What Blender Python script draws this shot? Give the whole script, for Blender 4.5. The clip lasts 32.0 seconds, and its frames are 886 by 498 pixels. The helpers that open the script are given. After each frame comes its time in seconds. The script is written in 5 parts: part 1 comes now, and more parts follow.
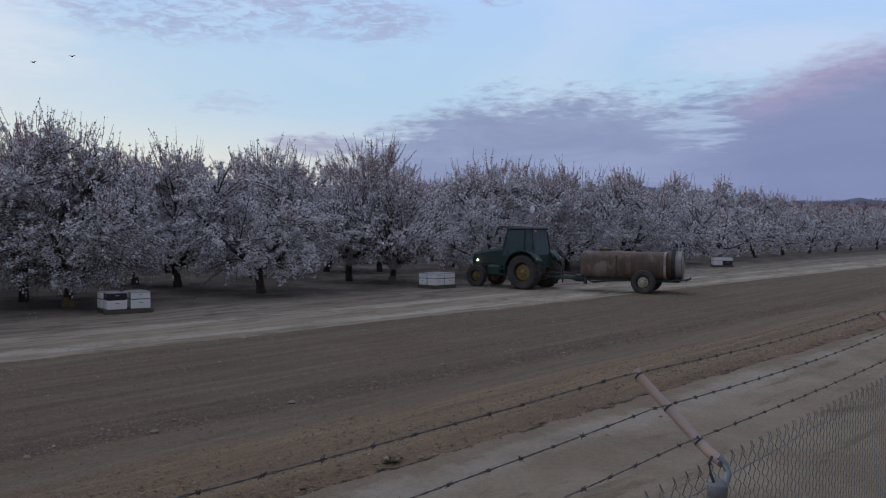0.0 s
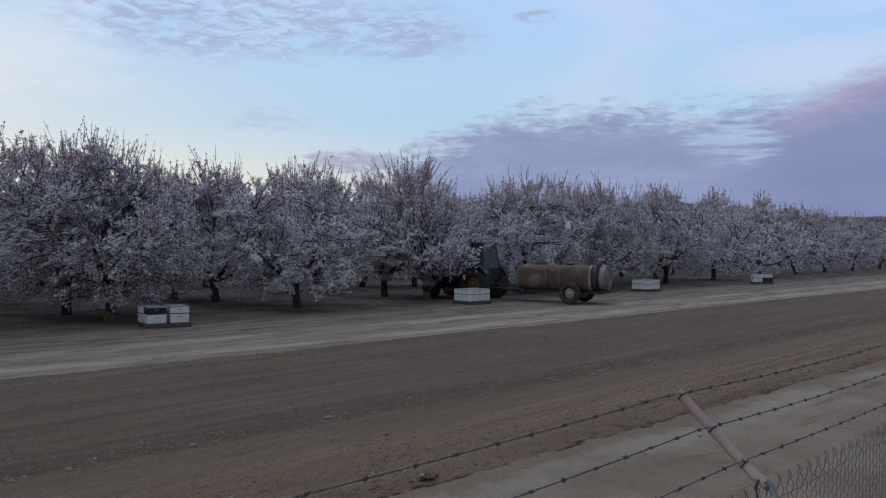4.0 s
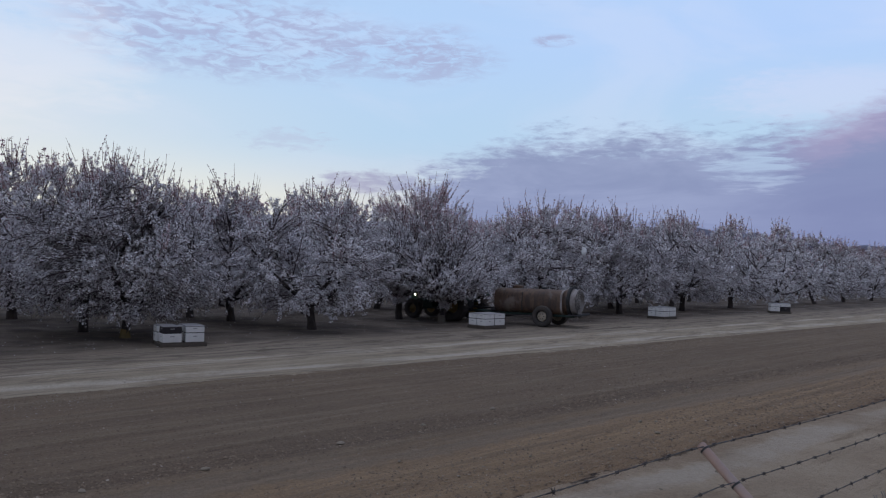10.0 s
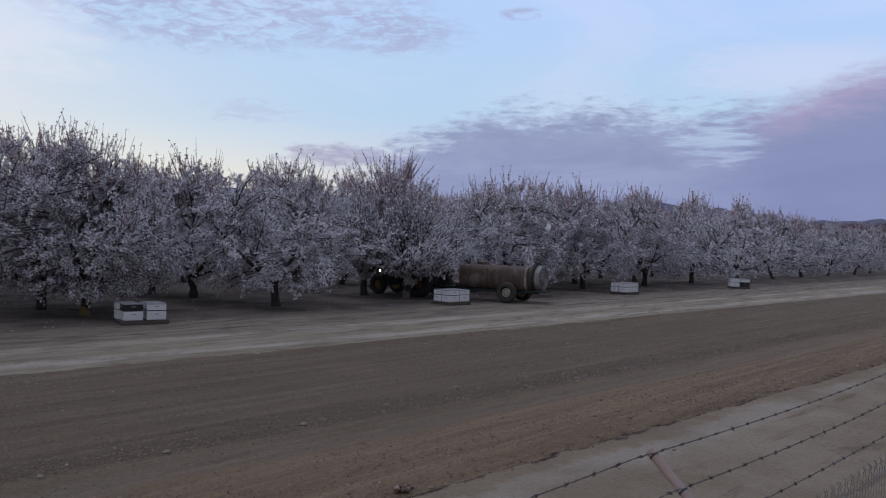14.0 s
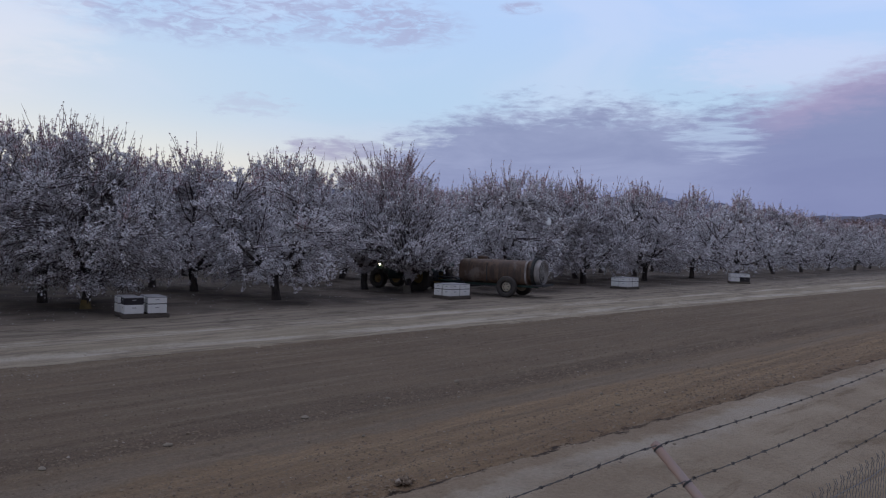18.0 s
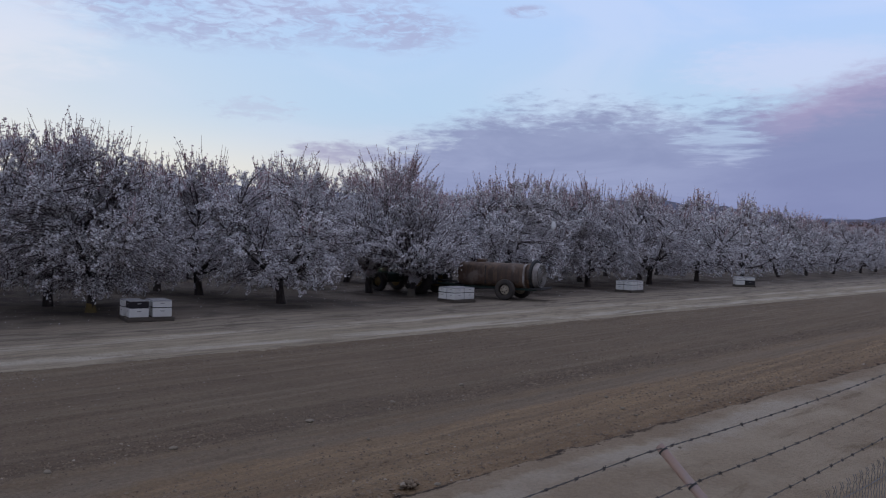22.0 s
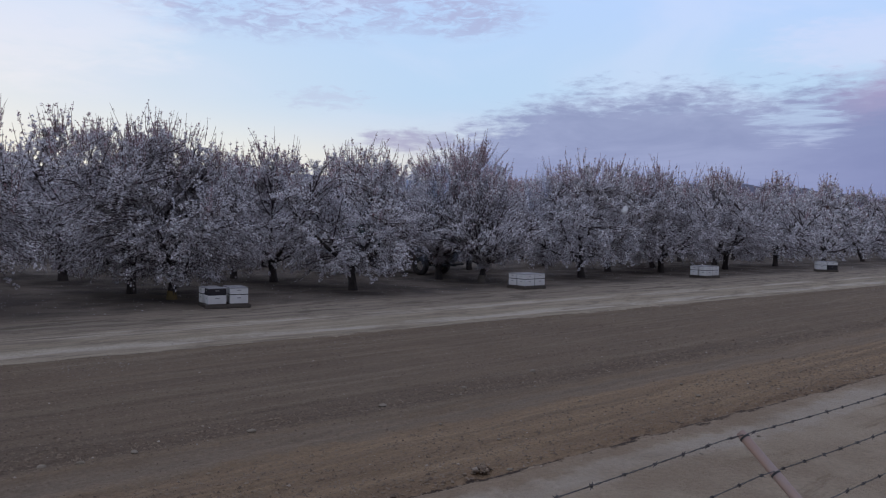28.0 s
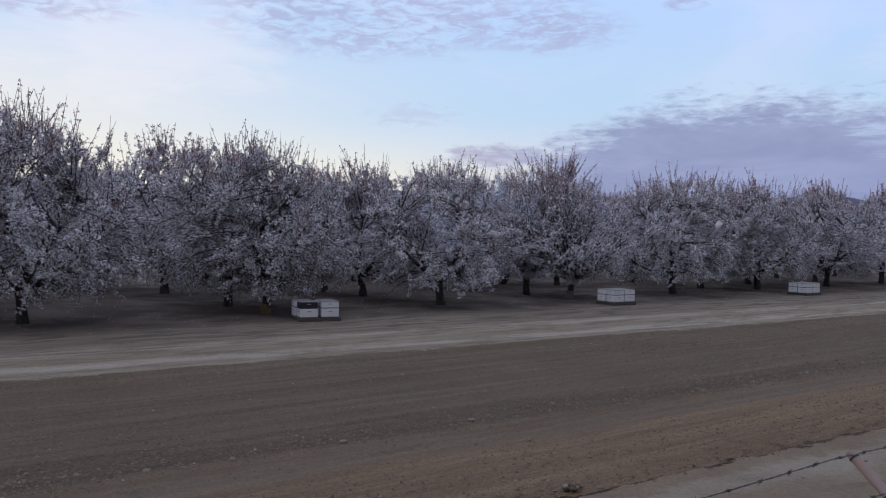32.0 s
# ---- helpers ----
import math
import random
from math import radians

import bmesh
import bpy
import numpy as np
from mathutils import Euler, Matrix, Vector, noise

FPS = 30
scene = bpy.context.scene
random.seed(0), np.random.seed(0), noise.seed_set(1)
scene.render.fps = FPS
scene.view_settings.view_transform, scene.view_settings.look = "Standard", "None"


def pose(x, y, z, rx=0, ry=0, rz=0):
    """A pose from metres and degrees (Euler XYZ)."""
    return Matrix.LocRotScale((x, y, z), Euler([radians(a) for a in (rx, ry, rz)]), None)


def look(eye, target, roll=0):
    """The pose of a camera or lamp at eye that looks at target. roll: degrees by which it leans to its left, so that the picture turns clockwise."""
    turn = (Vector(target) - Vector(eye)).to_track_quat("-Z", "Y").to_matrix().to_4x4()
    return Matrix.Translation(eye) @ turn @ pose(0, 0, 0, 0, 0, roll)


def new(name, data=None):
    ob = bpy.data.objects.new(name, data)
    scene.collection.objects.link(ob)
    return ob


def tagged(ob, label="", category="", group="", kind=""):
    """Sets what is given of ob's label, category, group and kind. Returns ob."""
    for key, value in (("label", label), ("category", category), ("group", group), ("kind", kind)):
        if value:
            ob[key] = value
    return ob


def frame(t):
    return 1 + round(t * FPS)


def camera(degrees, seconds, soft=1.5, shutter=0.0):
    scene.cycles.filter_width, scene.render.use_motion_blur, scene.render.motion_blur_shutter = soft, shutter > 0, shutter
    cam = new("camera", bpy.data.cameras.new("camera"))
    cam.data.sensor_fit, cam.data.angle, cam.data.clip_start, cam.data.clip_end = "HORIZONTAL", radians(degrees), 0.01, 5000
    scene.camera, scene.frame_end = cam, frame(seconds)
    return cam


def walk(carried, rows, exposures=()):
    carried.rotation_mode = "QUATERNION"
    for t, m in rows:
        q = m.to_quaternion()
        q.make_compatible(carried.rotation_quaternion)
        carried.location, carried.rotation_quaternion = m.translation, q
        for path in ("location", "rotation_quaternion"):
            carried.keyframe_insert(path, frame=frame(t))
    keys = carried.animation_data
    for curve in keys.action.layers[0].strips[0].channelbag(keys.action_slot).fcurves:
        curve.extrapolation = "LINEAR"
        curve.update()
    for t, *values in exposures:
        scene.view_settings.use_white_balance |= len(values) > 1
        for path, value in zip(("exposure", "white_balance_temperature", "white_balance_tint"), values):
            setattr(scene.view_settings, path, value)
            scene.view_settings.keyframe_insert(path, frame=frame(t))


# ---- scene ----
# The camera is held by hand behind the fence, a little above it.
cam = camera(57.11, 32.0, soft=1.1)
PATH = [
    (0, pose(0.002, 0.002, 2.415, 88.32, -0.22, -48.15)),
    (0.5, pose(0.003, 0.010, 2.437, 88.60, -0.31, -48.34)),
    (1, pose(0.002, 0.010, 2.439, 88.74, -0.45, -47.91)),
    (1.5, pose(-0.000, 0.010, 2.438, 88.85, -0.54, -47.46)),
    (2, pose(-0.006, 0.002, 2.418, 89.06, -0.27, -47.56)),
    (2.5, pose(-0.005, 0.009, 2.439, 89.19, -0.19, -47.42)),
    (3, pose(-0.003, 0.015, 2.435, 89.31, -0.19, -47.26)),
    (3.5, pose(-0.007, 0.020, 2.437, 89.26, -0.30, -46.44)),
    (4, pose(-0.008, 0.015, 2.422, 89.41, -0.32, -45.70)),
    (4.5, pose(-0.007, 0.018, 2.418, 89.46, -0.33, -45.41)),
    (6.5, pose(-0.017, 0.016, 2.436, 89.67, -0.14, -45.03)),
    (7, pose(-0.018, 0.013, 2.419, 89.80, -0.20, -45.16)),
    (7.5, pose(-0.018, 0.023, 2.431, 89.85, -0.22, -45.38)),
    (8, pose(-0.017, 0.018, 2.419, 89.91, -0.25, -45.56)),
    (8.5, pose(-0.020, 0.018, 2.424, 90.14, -0.31, -45.82)),
    (9, pose(-0.021, 0.025, 2.438, 90.37, -0.44, -45.66)),
    (9.5, pose(-0.032, 0.028, 2.460, 91.38, -1.47, -44.81)),
    (10, pose(-0.019, 0.035, 2.493, 90.92, -1.36, -44.64)),
    (10.5, pose(-0.007, 0.038, 2.539, 90.12, -2.24, -45.69)),
    (11, pose(-0.011, 0.020, 2.575, 89.26, -1.37, -45.35)),
    (11.5, pose(-0.016, 0.024, 2.597, 88.51, -1.54, -45.46)),
    (12, pose(-0.006, 0.024, 2.601, 88.81, -1.78, -45.97)),
    (12.5, pose(-0.002, 0.017, 2.602, 89.09, -1.75, -46.89)),
    (13, pose(-0.003, 0.018, 2.602, 89.02, -1.60, -46.90)),
    (13.5, pose(-0.000, 0.010, 2.601, 89.18, -1.54, -46.93)),
    (15.5, pose(0.009, 0.039, 2.593, 88.67, -1.29, -47.48)),
    (16, pose(0.012, 0.046, 2.598, 88.43, -1.43, -47.28)),
    (16.5, pose(0.002, 0.037, 2.587, 88.25, -1.31, -47.09)),
    (17, pose(0.004, 0.030, 2.594, 88.29, -1.43, -47.02)),
    (17.5, pose(-0.002, 0.028, 2.601, 88.52, -1.58, -47.05)),
    (18, pose(-0.008, 0.022, 2.593, 88.73, -1.62, -47.03)),
    (18.5, pose(-0.015, 0.025, 2.600, 88.97, -1.63, -47.06)),
    (19, pose(-0.011, 0.027, 2.602, 89.10, -1.58, -47.04)),
    (19.5, pose(-0.008, 0.023, 2.594, 89.14, -1.52, -47.09)),
    (20, pose(-0.009, 0.024, 2.591, 88.97, -1.48, -47.12)),
    (20.5, pose(-0.007, 0.024, 2.590, 88.86, -1.65, -47.13)),
    (21, pose(-0.007, 0.032, 2.599, 88.82, -1.72, -47.13)),
    (21.5, pose(-0.008, 0.023, 2.589, 88.98, -1.62, -47.02)),
    (22, pose(-0.011, 0.021, 2.590, 88.97, -1.56, -46.72)),
    (22.5, pose(-0.011, 0.017, 2.596, 88.84, -1.58, -46.43)),
    (23, pose(-0.015, 0.019, 2.602, 88.77, -1.42, -46.15)),
    (23.5, pose(-0.027, 0.014, 2.589, 88.76, -1.33, -46.13)),
    (24, pose(-0.030, 0.012, 2.594, 88.78, -1.35, -46.01)),
    (24.5, pose(-0.030, 0.019, 2.591, 88.88, -1.37, -45.65)),
    (25, pose(-0.023, 0.025, 2.598, 88.86, -1.44, -44.86)),
    (25.5, pose(-0.029, 0.026, 2.586, 88.82, -1.23, -44.40)),
    (27.5, pose(-0.022, 0.030, 2.590, 88.11, -1.13, -42.37)),
    (28, pose(-0.024, 0.027, 2.584, 87.92, -0.97, -41.85)),
    (28.5, pose(-0.030, 0.021, 2.581, 87.82, -0.83, -40.79)),
    (29, pose(-0.040, 0.018, 2.589, 87.94, -0.91, -40.63)),
    (29.5, pose(-0.047, 0.013, 2.583, 88.29, -0.87, -39.63)),
    (30, pose(-0.058, 0.009, 2.586, 88.60, -0.84, -38.48)),
    (30.5, pose(-0.063, 0.004, 2.580, 89.00, -0.69, -37.33)),
    (31, pose(-0.074, 0.004, 2.584, 88.61, -0.61, -36.15)),
    (31.5, pose(-0.080, 0.007, 2.579, 88.72, -0.91, -35.94)),
    (32, pose(-0.082, 0.013, 2.579, 88.89, -0.92, -35.77)),
]
EXPOSURES = [(0, 0.0, 6460, 8), (4, 0.02, 6460, 8), (8, 0.06, 6480, 9), (13, 0.05, 6520, 12), (22, 0.04, 6530, 13), (28, 0.11, 6530, 13), (32, 0.13, 6530, 13)]
walk(cam, PATH, EXPOSURES)

# ---------------------------------------------------------------- node helpers
def tree_of(mat):
    mat.use_nodes = True
    nt = mat.node_tree
    nt.nodes.clear()
    return nt


class Nodes:
    """Short-hand for building node trees."""

    def __init__(self, nt):
        self.nt = nt

    def add(self, kind, **props):
        n = self.nt.nodes.new(kind)
        for key, value in props.items():
            if key == "op":
                n.operation = value
            elif key == "blend":
                n.blend_type = value
        return n

    def put(self, sock, value):
        if isinstance(value, (int, float, tuple, list)):
            sock.default_value = value
        else:
            self.nt.links.new(value, sock)

    def math(self, op, a, b=0.0, c=0.0, clamp=False):
        n = self.add("ShaderNodeMath", op=op)
        n.use_clamp = clamp
        for i, v in enumerate((a, b, c)):
            self.put(n.inputs[i], v)
        return n.outputs[0]

    def ramp(self, fac, lo, hi):
        """Smooth 0..1 between lo and hi (may run downwards)."""
        n = self.add("ShaderNodeMapRange")
        n.interpolation_type = "SMOOTHSTEP"
        self.put(n.inputs[0], fac)
        if lo < hi:
            vals = (lo, hi, 0.0, 1.0)
        else:
            vals = (hi, lo, 1.0, 0.0)
        for i, v in enumerate(vals):
            n.inputs[i + 1].default_value = v
        return n.outputs[0]

    def mix(self, fac, a, b, blend="MIX"):
        n = self.add("ShaderNodeMix")
        n.data_type = "RGBA"
        n.blend_type = blend
        n.clamp_factor = True
        self.put(n.inputs[0], fac)
        for i, v in ((6, a), (7, b)):
            if isinstance(v, tuple) and len(v) == 3:
                v = (*v, 1.0)
            self.put(n.inputs[i], v)
        return n.outputs[2]

    def noise(self, vec, scale, detail=4.0, rough=0.55, distort=0.0, dims="3D"):
        n = self.add("ShaderNodeTexNoise")
        n.noise_dimensions = dims
        if vec is not None:
            self.put(n.inputs["Vector"], vec)
        n.inputs["Scale"].default_value = scale
        n.inputs["Detail"].default_value = detail
        n.inputs["Roughness"].default_value = rough
        n.inputs["Distortion"].default_value = distort
        return n.outputs[0]

    def voronoi(self, vec, scale, feature="F1"):
        n = self.add("ShaderNodeTexVoronoi")
        n.feature = feature
        if vec is not None:
            self.put(n.inputs["Vector"], vec)
        n.inputs["Scale"].default_value = scale
        return n.outputs[0]

    def scale(self, vec, x, y, z):
        n = self.add("ShaderNodeMapping")
        self.put(n.inputs[0], vec)
        n.inputs[3].default_value = (x, y, z)
        return n.outputs[0]

    def coords(self, which="Object"):
        return self.add("ShaderNodeTexCoord").outputs[which]

    def split(self, vec):
        n = self.add("ShaderNodeSeparateXYZ")
        self.put(n.inputs[0], vec)
        return n.outputs[0], n.outputs[1], n.outputs[2]

    def join(self, x, y, z):
        n = self.add("ShaderNodeCombineXYZ")
        for i, v in enumerate((x, y, z)):
            self.put(n.inputs[i], v)
        return n.outputs[0]

    def bump(self, height, strength, distance):
        n = self.add("ShaderNodeBump")
        n.inputs["Strength"].default_value = strength
        n.inputs["Distance"].default_value = distance
        self.put(n.inputs["Height"], height)
        return n.outputs[0]

    def surface(self, colour, rough=0.8, metal=0.0, normal=None, spec=0.5):
        p = self.add("ShaderNodeBsdfPrincipled")
        if isinstance(colour, tuple) and len(colour) == 3:
            colour = (*colour, 1.0)
        self.put(p.inputs["Base Color"], colour)
        self.put(p.inputs["Roughness"], rough)
        self.put(p.inputs["Metallic"], metal)
        self.put(p.inputs["Specular IOR Level"], spec)
        if normal is not None:
            self.put(p.inputs["Normal"], normal)
        out = self.add("ShaderNodeOutputMaterial")
        self.nt.links.new(p.outputs[0], out.inputs[0])
        return p


# ---------------------------------------------------------------- sky and light
def make_world():
    world = bpy.data.worlds.new("dusk_sky")
    scene.world = world
    world.use_nodes = True
    nt = world.node_tree
    nt.nodes.clear()
    N = Nodes(nt)
    way = N.coords("Generated")
    x, y, z = N.split(way)
    az = N.math("MULTIPLY", N.math("ARCTAN2", x, y), 57.2958)
    el = N.math("MULTIPLY", N.math("ARCSINE", z), 57.2958)
    # clear sky after sunset: the sun lies low behind the orchard, ahead and to the left
    sky = N.add("ShaderNodeTexSky")
    sky.sky_type = "NISHITA"
    sky.sun_disc = False
    sky.sun_elevation = radians(3.0)
    sky.sun_rotation = radians(-8.0)
    sky.air_density, sky.dust_density, sky.ozone_density = 1.0, 0.6, 3.0
    nishita = N.mix(1.0, sky.outputs[0], (SKY_GAIN, SKY_GAIN, SKY_GAIN), "MULTIPLY")
    low = N.mix(N.ramp(az, 25, 70), (0.80, 0.785, 0.70), (0.36, 0.37, 0.58))
    mid = N.mix(N.ramp(az, 0, 45), (0.715, 0.74, 0.75), (0.46, 0.63, 0.82))
    high = N.mix(N.ramp(az, 20, 80), (0.44, 0.62, 0.87), (0.44, 0.61, 0.93))
    top = (0.58, 0.67, 0.88)
    col = N.mix(N.ramp(el, 2.5, 9.0), low, mid)
    col = N.mix(N.ramp(el, 8.0, 16.0), col, high)
    col = N.mix(N.ramp(el, 18.0, 50.0), col, top)
    col = N.mix(0.12, col, nishita)
    # noise fields in degrees of azimuth and elevation, stretched along the horizon
    def field(sa, se, seed, detail=5.0, rough=0.6, distort=0.3):
        return N.noise(N.join(N.math("MULTIPLY", az, sa), N.math("MULTIPLY", el, se), seed), 1.0, detail, rough, distort)
    n1, n2, n3 = field(0.22, 0.75, 1.3), field(0.75, 2.6, 4.1), field(0.62, 1.9, 8.4, 5.0, 0.58, 0.7)
    d1, d2 = N.math("SUBTRACT", n1, 0.5), N.math("SUBTRACT", n2, 0.5)
    calm = N.math("SUBTRACT", 1.0, N.math("MULTIPLY", N.ramp(az, 65, 71), 0.55))
    rag = N.math("MULTIPLY", N.math("ADD", N.math("MULTIPLY", d1, 3.4), N.math("MULTIPLY", d2, 4.4)), calm)

    def blob(a, e, ra, re):
        u = N.math("POWER", N.math("ABSOLUTE", N.math("MULTIPLY", N.math("SUBTRACT", az, a), 1.0 / ra)), 2.0)
        w = N.math("POWER", N.math("ABSOLUTE", N.math("MULTIPLY", N.math("SUBTRACT", el, e), 1.0 / re)), 2.0)
        return N.math("SUBTRACT", 1.0, N.math("ADD", u, w))

    # pale veils, faintly pink, to the left and far right
    veil = N.math("MULTIPLY", N.ramp(field(0.06, 0.16, 2.2, 4.0, 0.55, 0.8), 0.40, 0.66), N.ramp(el, 4.0, 9.0))
    col = N.mix(N.math("MULTIPLY", veil, 0.22), col, (0.64, 0.66, 0.80))
    # rippled high clouds, in a few loose flocks
    flock = N.math("MAXIMUM", blob(30.0, 14.8, 11.5, 2.9), N.math("MAXIMUM", N.math("SUBTRACT", blob(43.0, 14.3, 5.5, 2.0), 0.1), N.math("MAXIMUM", blob(10.0, 14.0, 5.5, 1.1), blob(52.0, 15.3, 1.6, 0.5))))
    rip = N.math("MULTIPLY", N.ramp(N.math("ADD", n3, N.math("MULTIPLY", d2, 0.3)), 0.36, 0.62), N.ramp(N.math("ADD", flock, N.math("MULTIPLY", d1, 1.6)), -0.4, 0.8))
    rip = N.math("MAXIMUM", rip, N.math("MULTIPLY", N.ramp(n3, 0.48, 0.66), N.ramp(el, 17.0, 21.0)))
    col = N.mix(N.math("MULTIPLY", rip, 0.85), col, (0.345, 0.39, 0.58))
    # pale pinkish veils, one high on the left, one above the rosy head
    pale = N.ramp(N.math("ADD", blob(16.0, 12.0, 9.0, 5.0), N.math("MULTIPLY", d1, 2.2)), -0.1, 1.0)
    col = N.mix(N.math("MULTIPLY", pale, 0.3), col, (0.80, 0.76, 0.78))
    pale = N.ramp(N.math("ADD", blob(70.5, 11.3, 9.0, 1.9), N.math("MULTIPLY", rag, 0.35)), -0.2, 1.0)
    col = N.mix(N.math("MULTIPLY", pale, 0.38), col, (0.62, 0.63, 0.80))
    thin = N.ramp(N.math("ADD", blob(33.4, 8.2, 3.4, 1.0), N.math("MULTIPLY", d2, 4.5)), 0.1, 1.3)
    col = N.mix(N.math("MULTIPLY", thin, 0.5), col, (0.42, 0.47, 0.62))
    # the long violet bank above the horizon, with a bright rent and a rosy head
    edge = N.math("ADD", N.math("ADD", 5.8, N.math("MULTIPLY", N.ramp(az, 40, 52), 3.0)), N.math("MULTIPLY", N.ramp(az, 66.5, 77), 2.7))
    over = N.math("ADD", N.math("SUBTRACT", edge, el), rag)
    bank = N.math("MULTIPLY", N.ramp(over, -0.9, 1.5), N.ramp(N.math("ADD", az, N.math("MULTIPLY", rag, 2.2)), 39.5, 46.5))
    tongue = N.ramp(N.math("ADD", blob(39.6, 5.4, 4.0, 0.95), N.math("MULTIPLY", rag, 0.7)), -0.4, 1.2)
    bank = N.math("MAXIMUM", bank, N.math("MULTIPLY", tongue, 0.85))
    bank = N.math("MULTIPLY", bank, N.ramp(az, 178, 120))
    shred = N.math("SUBTRACT", field(0.30, 2.4, 6.6, 5.0, 0.62, 0.4), 0.5)
    rent = N.ramp(N.math("ADD", blob(65.2, 6.6, 2.9, 1.8), N.math("MULTIPLY", shred, 5.5)), -0.3, 1.4)
    bankcol = N.mix(N.ramp(el, 2.0, 8.5), (0.238, 0.284, 0.462), (0.244, 0.289, 0.452))
    bankcol = N.mix(N.ramp(field(0.10, 0.42, 5.7, 5.0, 0.6, 0.5), 0.36, 0.64), N.mix(1.0, bankcol, (0.90, 0.90, 0.93), "MULTIPLY"), N.mix(1.0, bankcol, (1.10, 1.08, 1.06), "MULTIPLY"))
    bankcol = N.mix(N.math("MULTIPLY", N.ramp(az, 46, 38), 0.5), bankcol, (0.40, 0.35, 0.47))
    rose = N.math("MULTIPLY", N.ramp(N.math("ADD", az, N.math("MULTIPLY", rag, 0.8)), 65, 71), N.ramp(over, 3.4, 0.6))
    bankcol = N.mix(N.math("MULTIPLY", N.ramp(az, 60, 71), 0.75), bankcol, (0.180, 0.212, 0.388))
    bankcol = N.mix(N.math("MULTIPLY", rose, 0.65), bankcol, (0.38, 0.315, 0.48))
    col = N.mix(N.math("MULTIPLY", bank, N.math("SUBTRACT", 0.95, N.math("MULTIPLY", rent, 0.72))), col, bankcol)
    # behind the camera the unseen sky is shaped for top light: dark low, pale high; below the horizon it is earth
    back = N.ramp(y, 0.25, -0.6)
    east = N.mix(N.ramp(el, 20.0, 66.0), (0.09, 0.105, 0.16), (0.54, 0.57, 0.68))
    col = N.mix(N.math("MULTIPLY", back, 0.88), col, east)
    col = N.mix(N.ramp(el, 0.0, -2.0), col, (0.10, 0.09, 0.08))
    bg = N.add("ShaderNodeBackground")
    N.put(bg.inputs[0], col)
    bg.inputs[1].default_value = SKY_STRENGTH
    out = N.add("ShaderNodeOutputWorld")
    nt.links.new(bg.outputs[0], out.inputs[0])


SKY_GAIN, SKY_STRENGTH = 0.10, 1.12
make_world()
# the last of the sun, veiled by cloud
sun = new("sun", bpy.data.lights.new("sun", "SUN"))
sun.data.energy, sun.data.angle, sun.data.color = 0.25, radians(12), (1.0, 0.86, 0.80)
sun.matrix_world = look((0, 0, 60), (30, -100, 30))


# ---------------------------------------------------------------- materials
def material(name):
    mat = bpy.data.materials.new(name)
    return mat, Nodes(tree_of(mat))


def plain(name, colour, rough=0.6, metal=0.0, wear=0.25, scale=8.0, dirt=(0.09, 0.075, 0.06), bump=0.15):
    """Painted or bare stuff with fine grain, and dirt in patches."""
    mat, N = material(name)
    co = N.coords()
    big = N.noise(co, scale * 0.25, 5.0, 0.6)
    small = N.noise(co, scale * 4.0, 6.0, 0.65)
    c = N.mix(N.math("MULTIPLY", N.ramp(big, 0.40, 0.75), wear), colour, dirt)
    c = N.mix(N.math("MULTIPLY", small, 0.35), c, tuple(v * 0.72 for v in colour))
    r = N.math("ADD", rough - 0.1, N.math("MULTIPLY", small, 0.25))
    N.surface(c, r, metal, N.bump(small, bump, 0.01))
    return mat


